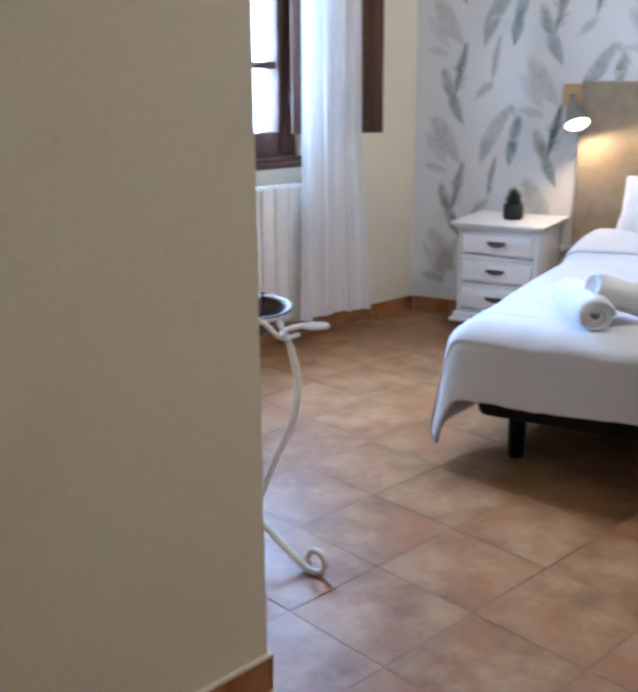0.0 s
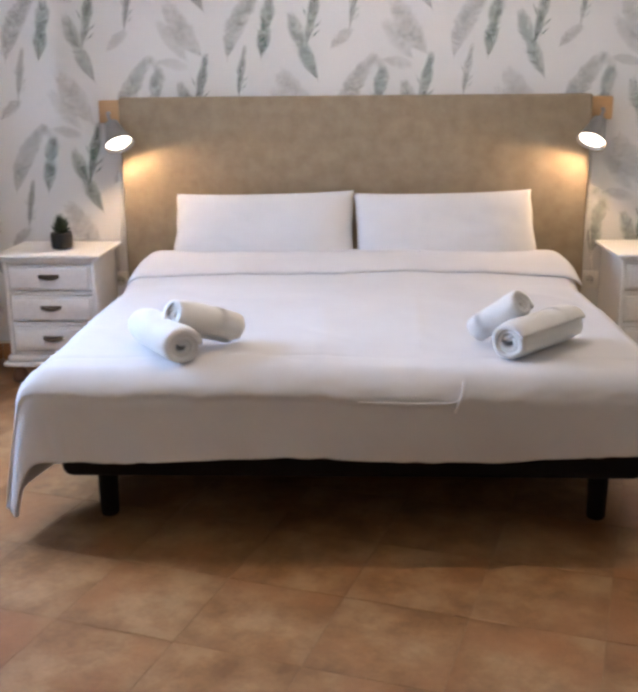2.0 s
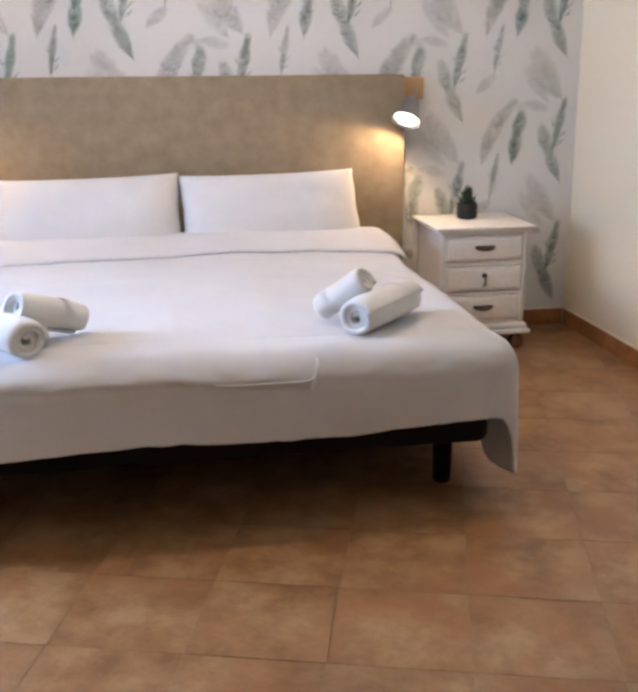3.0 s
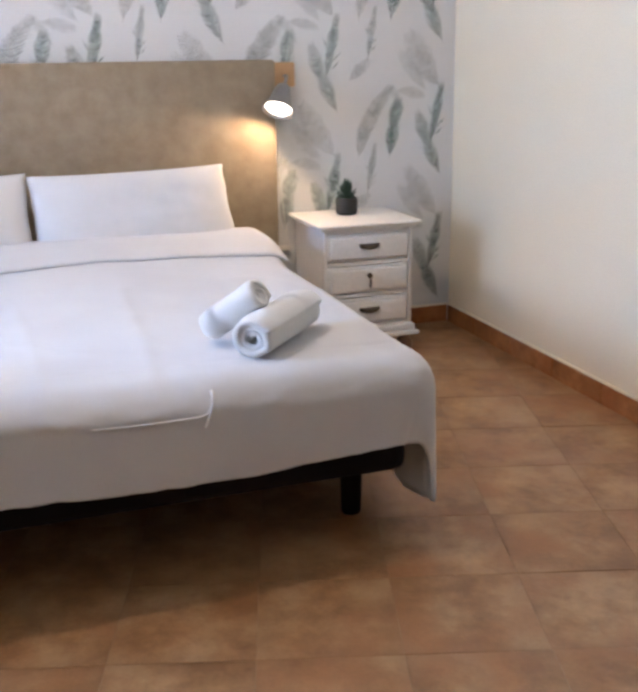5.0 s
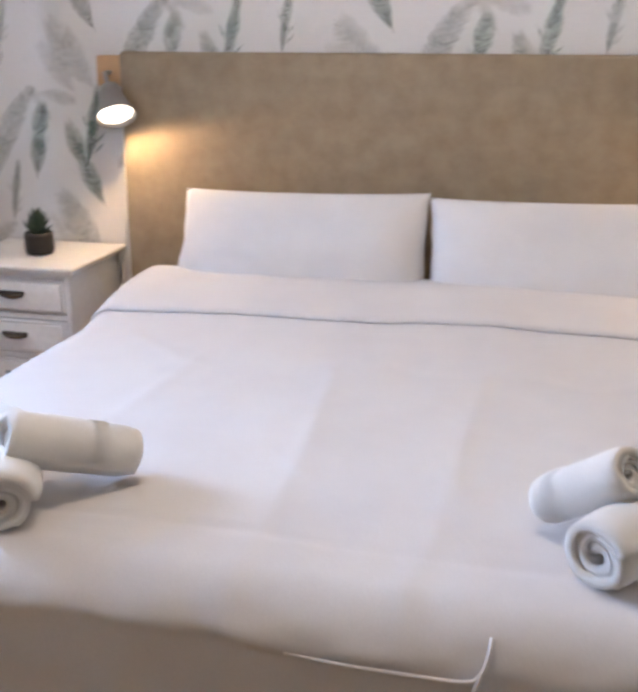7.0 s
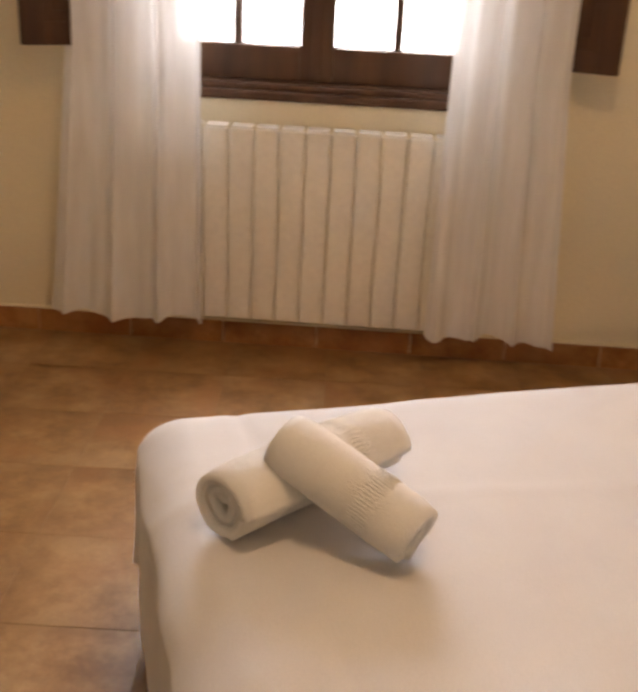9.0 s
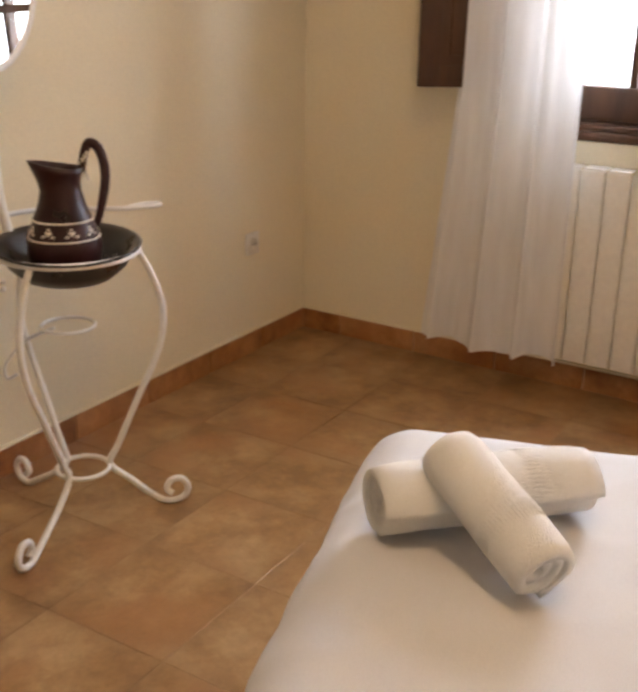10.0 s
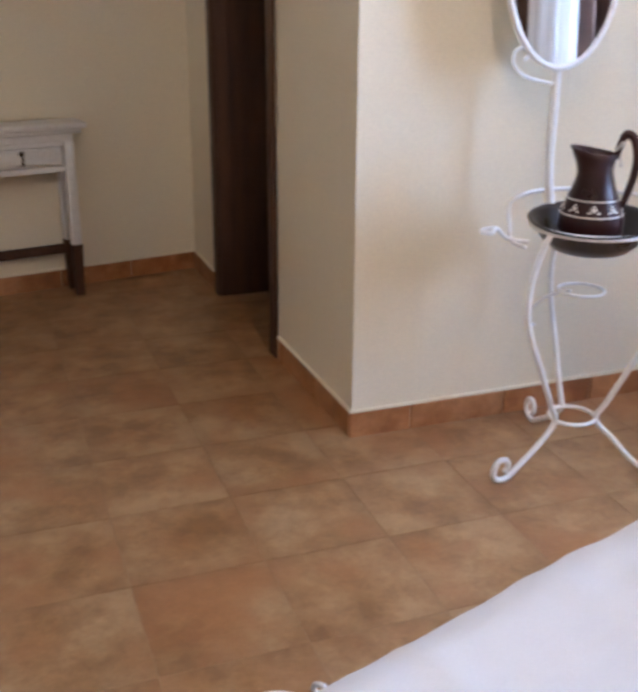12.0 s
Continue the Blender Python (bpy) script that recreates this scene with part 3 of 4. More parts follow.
def build_duvet():
    half, fl, r = 0.825, -1.882, 0.098
    arc = r * math.pi / 2
    side, front = 0.285, 0.145

    def drop(d, flare):
        """How far a cloth that runs d past the edge goes out and down."""
        if d <= 0:
            return 0.0, 0.0
        if d < arc:
            a = d / r
            return r * math.sin(a), r * (1 - math.cos(a))
        return r + flare * (d - arc), r + (d - arc)

    us = [half + (arc + side) * k / 22 for k in range(1, 23)]
    us = [-u for u in reversed(us)] + [-half + 2 * half * k / 120 for k in range(121)] + us
    vs = [-0.30 + (fl + 0.30) * k / 130 for k in range(131)] + [fl - (arc + front) * k / 44 for k in range(1, 45)]
    bm = bmesh.new()
    grid = {}
    for j, v in enumerate(vs):
        for i, u in enumerate(us):
            du, dv = abs(u) - half, fl - v
            corner = du > 0.0 and dv > 0.0
            sgn = 1 if u > 0 else -1
            ou, zu = drop(du, 0.10 if u < 0 else 0.0)
            ou *= 0.72 if u > 0 else 1.0
            ov, zv = drop(dv, 0.04)
            x0, y0 = max(-half, min(half, u)), max(fl, v)
            z = bed_height(x0, y0)
            x, y = x0 + sgn * ou, y0 - ov
            if corner:
                d, h = (du ** 4 + dv ** 4) ** 0.25, math.hypot(du, dv)
                out, down = drop(d, 0.1 if u < 0 else 0.01)
                x, y = x0 + sgn * out * du / h * (0.72 if u > 0 else 1.0), y0 - out * dv / h
                z -= down
            else:
                z -= max(zu, zv)
            if du > 0.0:
                w = du / (arc + side) * soft((du - 0.02) / 0.10) * (du / math.hypot(du, max(dv, 0.0))) ** 2
                x += sgn * w * (0.016 * math.sin(y * 9.0 + sgn) + 0.010 * math.sin(y * 23.0 + 2 * sgn))
                end = soft((fl + 0.32 - v) / 0.32)
                x += sgn * (0.030 if u < 0 else 0.004) * end * w
                z -= 0.045 * end * w * w + 0.02 * w * noise.noise(Vector((y * 2.5, sgn * 4.0, 1.0)))
                y += 0.015 * end * w
            if dv > 0.0:
                w = dv / (arc + front) * (dv / math.hypot(dv, max(du, 0.0))) ** 2
                e = soft((abs(x0) - 0.60) / 0.225)
                y += 0.012 * e * e * w
                x -= sgn * 0.040 * e * w * w
                y += w * (0.010 * noise.noise(Vector((x0 * 3.2, 5.0, w))) + 0.006 * noise.noise(Vector((x0 * 11, 2.0, w * 2))))
                z += w * (0.012 * noise.noise(Vector((x0 * 2.3, 7.0, 0))) + 0.004 * noise.noise(Vector((x0 * 9, 8.0, 0)))) + 0.022 * w * soft((x0 - 0.45) / 0.3)
                lip = arc - 0.022 + 0.012 * math.sin(x0 * 2.3 + 1.0) + 0.006 * noise.noise(Vector((x0 * 9, 3.0, 0)))
                y -= 0.008 * soft((lip - dv) / 0.022) * soft((dv - lip + 0.10) / 0.08) * soft((0.36 - x0) / 0.22) * (w > 0.001)
                y -= 0.005 * noise.noise(Vector((x0 * 16, dv * 30, 2.0))) * math.exp(-((dv - lip + 0.02) / 0.035) ** 2)
            grid[i, j] = bm.verts.new((x, y, z))
    for j in range(len(vs) - 1):
        for i in range(len(us) - 1):
            q = [grid.get(k) for k in ((i, j), (i + 1, j), (i + 1, j + 1), (i, j + 1))]
            if all(q):
                bm.faces.new(q)
    ob = part("duvet", bm, M_DUVET, None, "smooth white cotton duvet draped over the bed, corners hanging")
    md = ob.modifiers.new("thickness", "SOLIDIFY")
    md.thickness, md.offset = 0.014, -1
    tagged(ob, category="duvet")
    # turned-back top edge
    rows = []
    for k in range(13):
        y = -0.655 + (0.36) * k / 12
        row = []
        for i in range(101):
            x = -0.915 + 1.83 * i / 100
            yy = y + 0.010 * math.sin(x * 3.1 + 0.6) * (1 - k / 12) + 0.004 * math.sin(x * 11) * (1 - k / 12)
            d = abs(x) - half
            o, dn = drop(d, 0.1)
            xx = max(-half, min(half, x)) + (1 if x > 0 else -1) * o
            row.append((xx * 1.004, yy, bed_height(max(-half, min(half, x)), yy) - dn + 0.0075 - (0.001 if k == 0 else 0.0)))
        rows.append(row)
    bm = bmesh.new()
    sheet(bm, rows)
    fold = part("turned_back_edge", bm, M_DUVET, ob)
    md = fold.modifiers.new("thickness", "SOLIDIFY")
    md.thickness, md.offset = 0.005, -1
    # the open slit with its tape at the foot of the cover
    pts = smooth_line([(0.02, -1.980, 0.437), (0.10, -1.985, 0.436), (0.20, -1.987, 0.436), (0.27, -1.988, 0.438), (0.292, -1.985, 0.452), (0.300, -1.972, 0.475), (0.302, -1.952, 0.486)], 6)
    part("tape", tube(pts, [0.0022 + 0.0016 * (k / len(pts)) for k in range(len(pts))], 6), M_PILLOW, ob)
    pts = smooth_line([(0.291, -1.987, 0.450), (0.285, -1.993, 0.432), (0.278, -1.993, 0.412)], 6)
    part("tape", tube(pts, 0.003, 6), M_PILLOW, ob)


build_duvet()


def build_pillow(cx, w, lean, turn, seed):
    h, t = 0.40, 0.085
    n = 40
    bm = bmesh.new()
    for sgn in (1, -1):
        rows = []
        for j in range(n + 1):
            v = -1 + 2 * j / n
            row = []
            for i in range(n + 1):
                u = -1 + 2 * i / n
                ed = max(0.0, (1 - abs(u) ** 3.2)) ** 0.55 * max(0.0, (1 - abs(v) ** 3.0)) ** 0.55
                px = u * w / 2 * (1 - 0.035 * (1 - abs(v) ** 2) * abs(u) ** 3) * (1 + 0.055 * (0.35 - v) * (1 if u * cx > 0 else 0.2)) + 0.006 * noise.noise(Vector((v * 3, seed, u)))
                pz = v * h / 2 * (1 - 0.045 * (1 - abs(u) ** 2.5) * abs(v) ** 3)
                d = t * ed * (1 + 0.10 * noise.noise(Vector((u * 1.6, v * 1.6, seed + sgn))) - 0.22 * max(v, 0)) + 0.004 * noise.noise(Vector((u * 5, v * 3, seed))) * ed + 0.0018 * noise.noise(Vector((u * 14, v * 5, seed))) * ed
                row.append((px, -sgn * d, pz))
            rows.append(row)
        sheet(bm, rows)
    bmesh.ops.remove_doubles(bm, verts=bm.verts, dist=0.0006)
    ob = part("pillow", bm, M_PILLOW, None, "plump white cotton pillow leaning on the headboard", pose(cx, -0.265, 0.622, lean, 0, 0) @ pose(0, 0, 0, 0, turn, 0))
    tagged(ob, category="pillow", group="pillows on the bed")


build_pillow(-0.385, 0.79, -18, -0.9, 1.0)
build_pillow(0.395, 0.78, -18, -1.0, 5.0)


def build_headboard():
    root = thing("headboard", pose(0, 0, 0), "wide headboard upholstered in mottled taupe fabric", "headboard")
    part("panel", box(-1.04, 1.04, -0.072, -0.002, 0.10, 1.217, 0.012, 4), M_HEAD, root)
    part("leg", box(-0.95, -0.88, -0.05, -0.01, 0.0, 0.10, 0.004), M_BASE, root)
    part("leg", box(0.88, 0.95, -0.05, -0.01, 0.0, 0.10, 0.004), M_BASE, root)


build_headboard()


def build_towel(p, q, r, seed, turns=3.2, start=0.0, border=0.01):
    """A rolled terry towel: a spiral of thick cloth from end p to end q."""
    p, q = Vector(p), Vector(q)
    d = q - p
    length = d.length
    rng = random.Random(seed)
    n, nl = 84, 14
    bm = bmesh.new()
    pitch = r / turns
    grids = []
    for off in (0.54, -0.46):
        rows = []
        for j in range(nl + 1):
            w = j / nl
            row = []
            for i in range(n + 1):
                t = i / n
                a = start + t * turns * 2 * math.pi
                rad = max(0.004, pitch * (0.48 + t * (turns - 0.43)) + off * pitch * 0.80)
                rad *= 1 + 0.035 * noise.noise(Vector((math.cos(a) * 1.3, math.sin(a) * 1.3, w * 4 + seed + 0.7 * t))) + 0.012 * noise.noise(Vector((math.cos(a) * 5, math.sin(a) * 5, w * 14 + seed)))
                ax = (w - 0.5) * length + (0.012 * (1 - t) * (1 if w > 0.5 else -1) * (-1.0) * abs(w - 0.5) * 2) + 0.003 * noise.noise(Vector((a, w * 9, seed)))
                edge = 1 - 0.10 * max(0.0, abs(w - 0.5) * 2 - 0.8) / 0.2 * (1 if t > 0.66 else 0)
                row.append((rad * math.cos(a) * 1.04 * edge, rad * math.sin(a) * 0.96 * edge, ax))
            rows.append(row)
        grids.append(sheet(bm, rows))
    o, i2 = grids
    for j in range(nl):
        for k in (0, n):
            bm.faces.new((o[j][k], o[j + 1][k], i2[j + 1][k], i2[j][k]))
    for j in (0, nl):
        for k in range(n):
            bm.faces.new((o[j][k], o[j][k + 1], i2[j][k + 1], i2[j][k]))
    root = thing("rolled_towel", Matrix.Translation((p + q) / 2) @ d.to_track_quat("Z", "Y").to_matrix().to_4x4(), "white terry towel rolled up, lying on the duvet", "towel", "rolled towels on the bed")
    part("roll", bm, M_TOWEL, root)
    bm = bmesh.new()
    for k in range(40):
        a = start + turns * 6.2832 - 0.25 - 0.115 * k
        z0 = border + 0.002 * rng.uniform(-1, 1)
        rr = r * (1.205 - 0.053 * (0.25 + 0.115 * k))
        tube([(rr * math.cos(a) * 1.04, rr * math.sin(a) * 0.96, z0 + d) for d in (0.0, 0.016, 0.032)], [0.0006, 0.0014, 0.0006], 5, False, bm)
    part("woven_border", bm, M_TOWEL, root)


def lay_towel(p, q, lift_p, lift_q, r, seed, start, border):
    """A roll from p to q, its axis so far above the covers at both ends."""
    build_towel((*p, bed_height(*p) + lift_p), (*q, bed_height(*q) + lift_q), r, seed, 2.4, start, border)


lay_towel((-0.455, -1.892), (-0.628, -1.600), 0.051, 0.051, 0.052, 11, 0.6, 0.05)
lay_towel((-0.338, -1.648), (-0.500, -1.798), 0.047, 0.128, 0.046, 12, 2.0, -0.055)
lay_towel((0.430, -1.846), (0.650, -1.590), 0.053, 0.053, 0.054, 13, 0.2, 0.06)
lay_towel((0.484, -1.752), (0.366, -1.660), 0.145, 0.040, 0.041, 14, 1.2, 0.03)

# ---- bedside tables, plants, wall lamps ----


def build_handle(parent, m, drop=False):
    if not drop:
        bm = bmesh.new()
        rows = []
        for j in range(9):
            a = math.pi * j / 8
            rows.append([(x, -0.004 - 0.016 * math.sin(a) * (1 - (abs(x) / 0.046) ** 3), -0.010 * (1 - math.cos(a)) * (1 - 0.5 * (abs(x) / 0.046) ** 2) + 0.008) for x in [(-0.044 + 0.0055 * i) for i in range(17)]])
        sheet(bm, rows)
        h = part("handle", bm, M_BRONZE, parent, "dark bronze cup handle", m)
        md = h.modifiers.new("thickness", "SOLIDIFY")
        md.thickness = 0.003
        part("back_plate", box(-0.046, 0.046, -0.004, 0.0, 0.0, 0.012, 0.002), M_BRONZE, parent, m=m)
    else:
        bm = lathe([(0.010, 0.0), (0.011, 0.003), (0.006, 0.006), (0.005, 0.012), (0.008, 0.016), (0.003, 0.019)], 14)
        bm.transform(pose(0, 0, 0.014, 90))
        tube([(0, -0.014, 0.012), (0, -0.017, -0.006), (0, -0.014, -0.024), (0, -0.014, -0.036)], [0.003, 0.004, 0.006, 0.003], 8, False, bm)
        part("handle", bm, M_BRONZE, parent, "dark bronze drop pull", m)


def build_nightstand(cx, key):
    root = thing("nightstand", pose(cx, 0, 0), "white painted nightstand with three drawers and bun feet" + (", one drop pull" if key else ""), "nightstand", "nightstands beside the bed")
    top = bmesh.new()
    block(top, -0.228, 0.228, -0.425, -0.012, 0.556, 0.572, 0.006, 3)
    block(top, -0.212, 0.212, -0.410, -0.016, 0.544, 0.556, 0.004, 2)
    sharp(part("top", top, M_WHITE, root))
    body = bmesh.new()
    fy = -0.392
    block(body, -0.198, -0.180, fy, -0.02, 0.125, 0.544, 0.003)
    block(body, 0.180, 0.198, fy, -0.02, 0.125, 0.544, 0.003)
    block(body, -0.180, 0.180, -0.035, -0.02, 0.125, 0.544)
    for z0, z1 in ((0.528, 0.544), (0.393, 0.411), (0.257, 0.275), (0.125, 0.140)):
        block(body, -0.180, 0.180, fy + 0.002, -0.035, z0, z1, 0.002, 1)
    sharp(part("body", body, M_WHITE, root))
    plinth = bmesh.new()
    block(plinth, -0.226, 0.226, -0.420, -0.016, 0.078, 0.096, 0.006, 3)
    block(plinth, -0.212, 0.212, -0.406, -0.016, 0.096, 0.125, 0.010, 3)
    sharp(part("plinth", plinth, M_WHITE, root))
    for k, (z0, z1) in enumerate(((0.414, 0.526), (0.278, 0.390), (0.143, 0.254))):
        dr = bmesh.new()
        block(dr, -0.178, 0.178, fy + 0.002, -0.06, z0, z1, 0.002, 1)
        block(dr, -0.170, 0.170, fy - 0.012, fy + 0.003, z0 + 0.008, z1 - 0.008, 0.009, 3)
        drawer = sharp(part("drawer", dr, M_WHITE, root))
        build_handle(drawer, pose(0, fy - 0.012, (z0 + z1) / 2 + 0.004), key and k == 1)
    for x in (-0.175, 0.175):
        for y in (-0.37, -0.06):
            bm = lathe([(0.020, 0.0), (0.032, 0.008), (0.037, 0.028), (0.030, 0.050), (0.020, 0.060), (0.026, 0.070), (0.030, 0.078)], 20)
            part("foot", bm, M_CHAIRWOOD, root, m=pose(x, y, 0))


build_nightstand(-1.303, False)
build_nightstand(1.327, True)


def build_succulent(x, y, seed):
    rng = random.Random(seed)
    root = thing("potted_succulent", pose(x, y, 0.572), "small dark green succulent in a round black pot", "plant", "succulents on the nightstands")
    part("pot", lathe([(0.030, 0.0), (0.042, 0.003), (0.047, 0.016), (0.048, 0.062), (0.046, 0.074), (0.042, 0.074), (0.040, 0.060), (0.0, 0.058)], 28, cap=False), M_POT, root)
    soil = lathe([(0.0, 0.060), (0.02, 0.063), (0.040, 0.061)], 18, cap=False)
    part("soil", soil, M_BASE, root)
    for tier, (count, tilt, ln, z) in enumerate(((9, 66, 0.052, 0.066), (8, 48, 0.064, 0.070), (7, 32, 0.074, 0.074), (5, 15, 0.080, 0.076))):
        for k in range(count):
            bm = bmesh.new()
            rows = []
            for j in range(7):
                t = j / 6
                wd = 0.0115 * math.sin(math.pi * min(1, 0.22 + 0.78 * t) ** 0.9) * (1 - 0.15 * t) + 0.0008
                lift = -0.010 * t * t
                rows.append([(math.cos(a) * wd, math.sin(a) * wd * 0.42 + lift, t * ln) for a in (2 * math.pi * q / 8 for q in range(8))])
            vs = sheet(bm, rows, True)
            bm.faces.new(vs[0])
            bm.faces.new(vs[-1])
            part("leaf", bm, M_LEAF, root, m=pose(rng.uniform(-0.004, 0.004), rng.uniform(-0.004, 0.004), z, 0, 0, 360 * k / count + tier * 27 + rng.uniform(-9, 9)) @ pose(0, 0, 0, -tilt + rng.uniform(-7, 7), 0, 0))


build_succulent(-1.285, -0.235, 4)
build_succulent(1.317, -0.165, 9)


def build_lamp(x, aim):
    root = thing("wall_lamp", pose(x, 0, 0), "lit wall lamp with a wooden block and grey metal shade", "lamp", "lamps on both sides of the headboard")
    part("wall_block", box(-0.048, 0.048, -0.040, 0.0, 1.105, 1.205, 0.008, 3), M_OAK, root, "light wooden mounting block")
    c = Vector((0.030 * aim, -0.105, 1.085))
    d = Vector((0.38 * aim, -0.48, -0.78)).normalized()
    part("arm", tube([(0, -0.040, 1.150), (0, -0.075, 1.150), (0.01 * aim, -0.090, 1.130), c], 0.007), M_SHADE, root)
    m = Matrix.Translation(c) @ (-d).to_track_quat("Z", "Y").to_matrix().to_4x4()
    sh = part("shade", lathe([(0.022, 0.030), (0.030, 0.026), (0.036, 0.0), (0.046, -0.040), (0.064, -0.088), (0.0655, -0.090), (0.062, -0.088), (0.044, -0.040), (0.034, 0.0), (0.027, 0.024), (0.0, 0.026)], 32, cap=False), M_SHADE, root, "grey metal shade", m)
    part("bulb", lathe([(0.0, -0.084), (0.030, -0.080), (0.050, -0.078), (0.053, -0.072), (0.036, -0.030), (0.018, -0.004), (0.0, 0.0)], 24, cap=False), M_GLOW, root, "glowing warm bulb", m)
    part("cord", tube(smooth_line([(0.02 * aim, -0.012, 1.105), (0.022 * aim, -0.006, 0.95), (0.020 * aim, -0.005, 0.7), (0.012 * -aim, -0.006, 0.43)], 6), 0.003, 6), M_PLASTIC, root)
    sp = new("lamp_light", bpy.data.lights.new("lamp_light", "SPOT"))
    sp.data.energy, sp.data.color, sp.data.spot_size, sp.data.spot_blend, sp.data.shadow_soft_size = 14.0, (1.0, 0.62, 0.28), radians(165), 0.25, 0.03
    e = Vector((x, 0, 0)) + c + d * 0.095
    sp.matrix_world = look(e, e + d)


build_lamp(-1.088, 1)
build_lamp(1.088, -1)



def build_ceiling_lamp(at):
    root = thing("ceiling_lamp", pose(at.x, at.y, 0), "lit plain ceiling lamp with an open white shade, unseen overhead", "lamp", "ceiling lamps")
    part("canopy", lathe([(0.05, CEIL - 0.03), (0.055, CEIL - 0.012), (0.055, CEIL - 0.001)], 24), M_PLASTIC, root)
    part("cord", tube([(0, 0, CEIL - 0.03), (0, 0, at.z + 0.10)], 0.004, 6), M_PLASTIC, root)
    part("shade", lathe([(0.03, at.z + 0.12), (0.06, at.z + 0.10), (0.13, at.z + 0.055), (0.128, at.z + 0.053), (0.058, at.z + 0.097), (0.028, at.z + 0.116)], 32, cap=False), M_PLASTIC, root)


build_ceiling_lamp(LAMP)
# fixture added out of view around the entry fill
build_ceiling_lamp(ENTRY_FILL)

# ---- washstand, bowl, jug ----
SX, SY = -1.19, -2.755
# the bowl sits a little tipped towards the bed
TIP = Matrix.Rotation(radians(4.5), 4, Vector((-0.55, 0.83, 0)))


def build_washstand():
    root = thing("washstand", pose(SX, SY, 0), "white wrought-iron washstand with three curled feet and oval mirror", "washstand")
    rod = 0.0083
    part("bowl_ring", ring(0.158, rod, 0.688), M_IRON, root)
    part("lower_ring", ring(0.064, 0.006, 0.135), M_IRON, root)
    for ang, reach in ((-3, 0.272), (124, 0.240), (-115, 0.275)):
        pts = [(0.150, 0.688), (0.188, 0.62), (0.212, 0.53), (0.200, 0.43), (0.140, 0.30), (0.090, 0.19), (0.066, 0.135), (0.115, 0.085), (reach - 0.07, 0.030), (reach - 0.03, 0.008), (reach + 0.008, 0.014), (reach + 0.020, 0.040), (reach + 0.004, 0.066), (reach - 0.022, 0.066), (reach - 0.034, 0.044), (reach - 0.022, 0.028)]
        line = smooth_line([(r, 0, z) for r, z in pts], 7)
        bm = tube(line, rod, 8)
        part("leg", bm, M_IRON, root, m=pose(0, 0, 0, 0, 0, ang))
    wt = wall_turn(C3, C4)
    back = pose(0, 0, 0, 0, 0, wt) @ pose(0.024, -0.012, 0)
    # small ring for soap under the bowl, on its stem
    bm = ring(0.062, 0.0045, 0.0)
    bm.transform(pose(-0.02, 0.0, 0.505))
    tube(smooth_line([(-0.02, -0.045, 0.49), (0.02, -0.10, 0.46), (0.05, -0.145, 0.40), (0.045, -0.15, 0.36), (0.03, -0.13, 0.37)], 6), 0.0045, 6, False, bm)
    part("soap_ring", bm, M_IRON, root, m=back)
    # back pole and towel arms
    bm = bmesh.new()
    tube(smooth_line([(-0.004, -0.150, 0.69), (0.002, -0.170, 0.80), (0.0, -0.175, 0.95), (0.0, -0.175, 1.08)], 6), [0.0125] * 19, 10, False, bm)
    part("pole", bm, M_IRON, root, m=back)
    arm = smooth_line([(0.20, 0.05, 0.655), (0.205, -0.01, 0.66), (0.19, -0.05, 0.70), (0.16, -0.10, 0.735), (0.08, -0.155, 0.745), (0.0, -0.168, 0.748), (-0.09, -0.150, 0.748), (-0.20, -0.075, 0.742), (-0.26, -0.022, 0.740), (-0.305, 0.016, 0.742), (-0.338, 0.024, 0.742), (-0.346, 0.004, 0.742), (-0.320, -0.016, 0.742), (-0.275, -0.022, 0.741)], 7)
    part("towel_arm", tube(arm, 0.006, 8), M_IRON, root, m=back)
    arm = smooth_line([(0.17, 0.02, 0.66), (0.215, -0.01, 0.665), (0.24, -0.02, 0.69), (0.27, 0.01, 0.700), (0.295, 0.045, 0.700), (0.315, 0.035, 0.700), (0.30, 0.008, 0.700), (0.26, 0.0, 0.700)], 7)
    part("towel_arm", tube(arm, 0.006, 8), M_IRON, root, m=back)
    for sg in (1, -1):
        cur = smooth_line([(0.0, -0.175, 1.030), (sg * 0.05, -0.172, 1.040), (sg * 0.105, -0.168, 1.055), (sg * 0.140, -0.165, 1.085), (sg * 0.138, -0.165, 1.118), (sg * 0.112, -0.165, 1.126), (sg * 0.098, -0.165, 1.108), (sg * 0.110, -0.165, 1.094)], 7)
        if sg > 0:
            part("scroll", tube(cur, 0.0048, 8), M_IRON, root, m=back)
    mir = pose(0, 0, 0, 0, 0, wt) @ pose(0.026, -0.187, 1.335, 2.2, 0, 1.7)
    rx, rz = 0.172, 0.262
    oval = [(rx * math.cos(2 * math.pi * k / 48), 0, rz * math.sin(2 * math.pi * k / 48)) for k in range(48)]
    fr = part("mirror_frame", tube(oval, 0.009, 8, True), M_IRON, root, m=mir)
    bm = bmesh.new()
    fa = [bm.verts.new((p[0] * 0.985, 0.003, p[2] * 0.985)) for p in oval]
    fb = [bm.verts.new((p[0] * 0.985, -0.003, p[2] * 0.985)) for p in oval]
    bm.faces.new(fa)
    bm.faces.new(fb)
    for k in range(48):
        bm.faces.new((fa[k], fa[(k + 1) % 48], fb[(k + 1) % 48], fb[k]))
    part("mirror_glass", bm, M_MIRROR, root, "oval mirror glass", mir, smooth=False)


build_washstand()


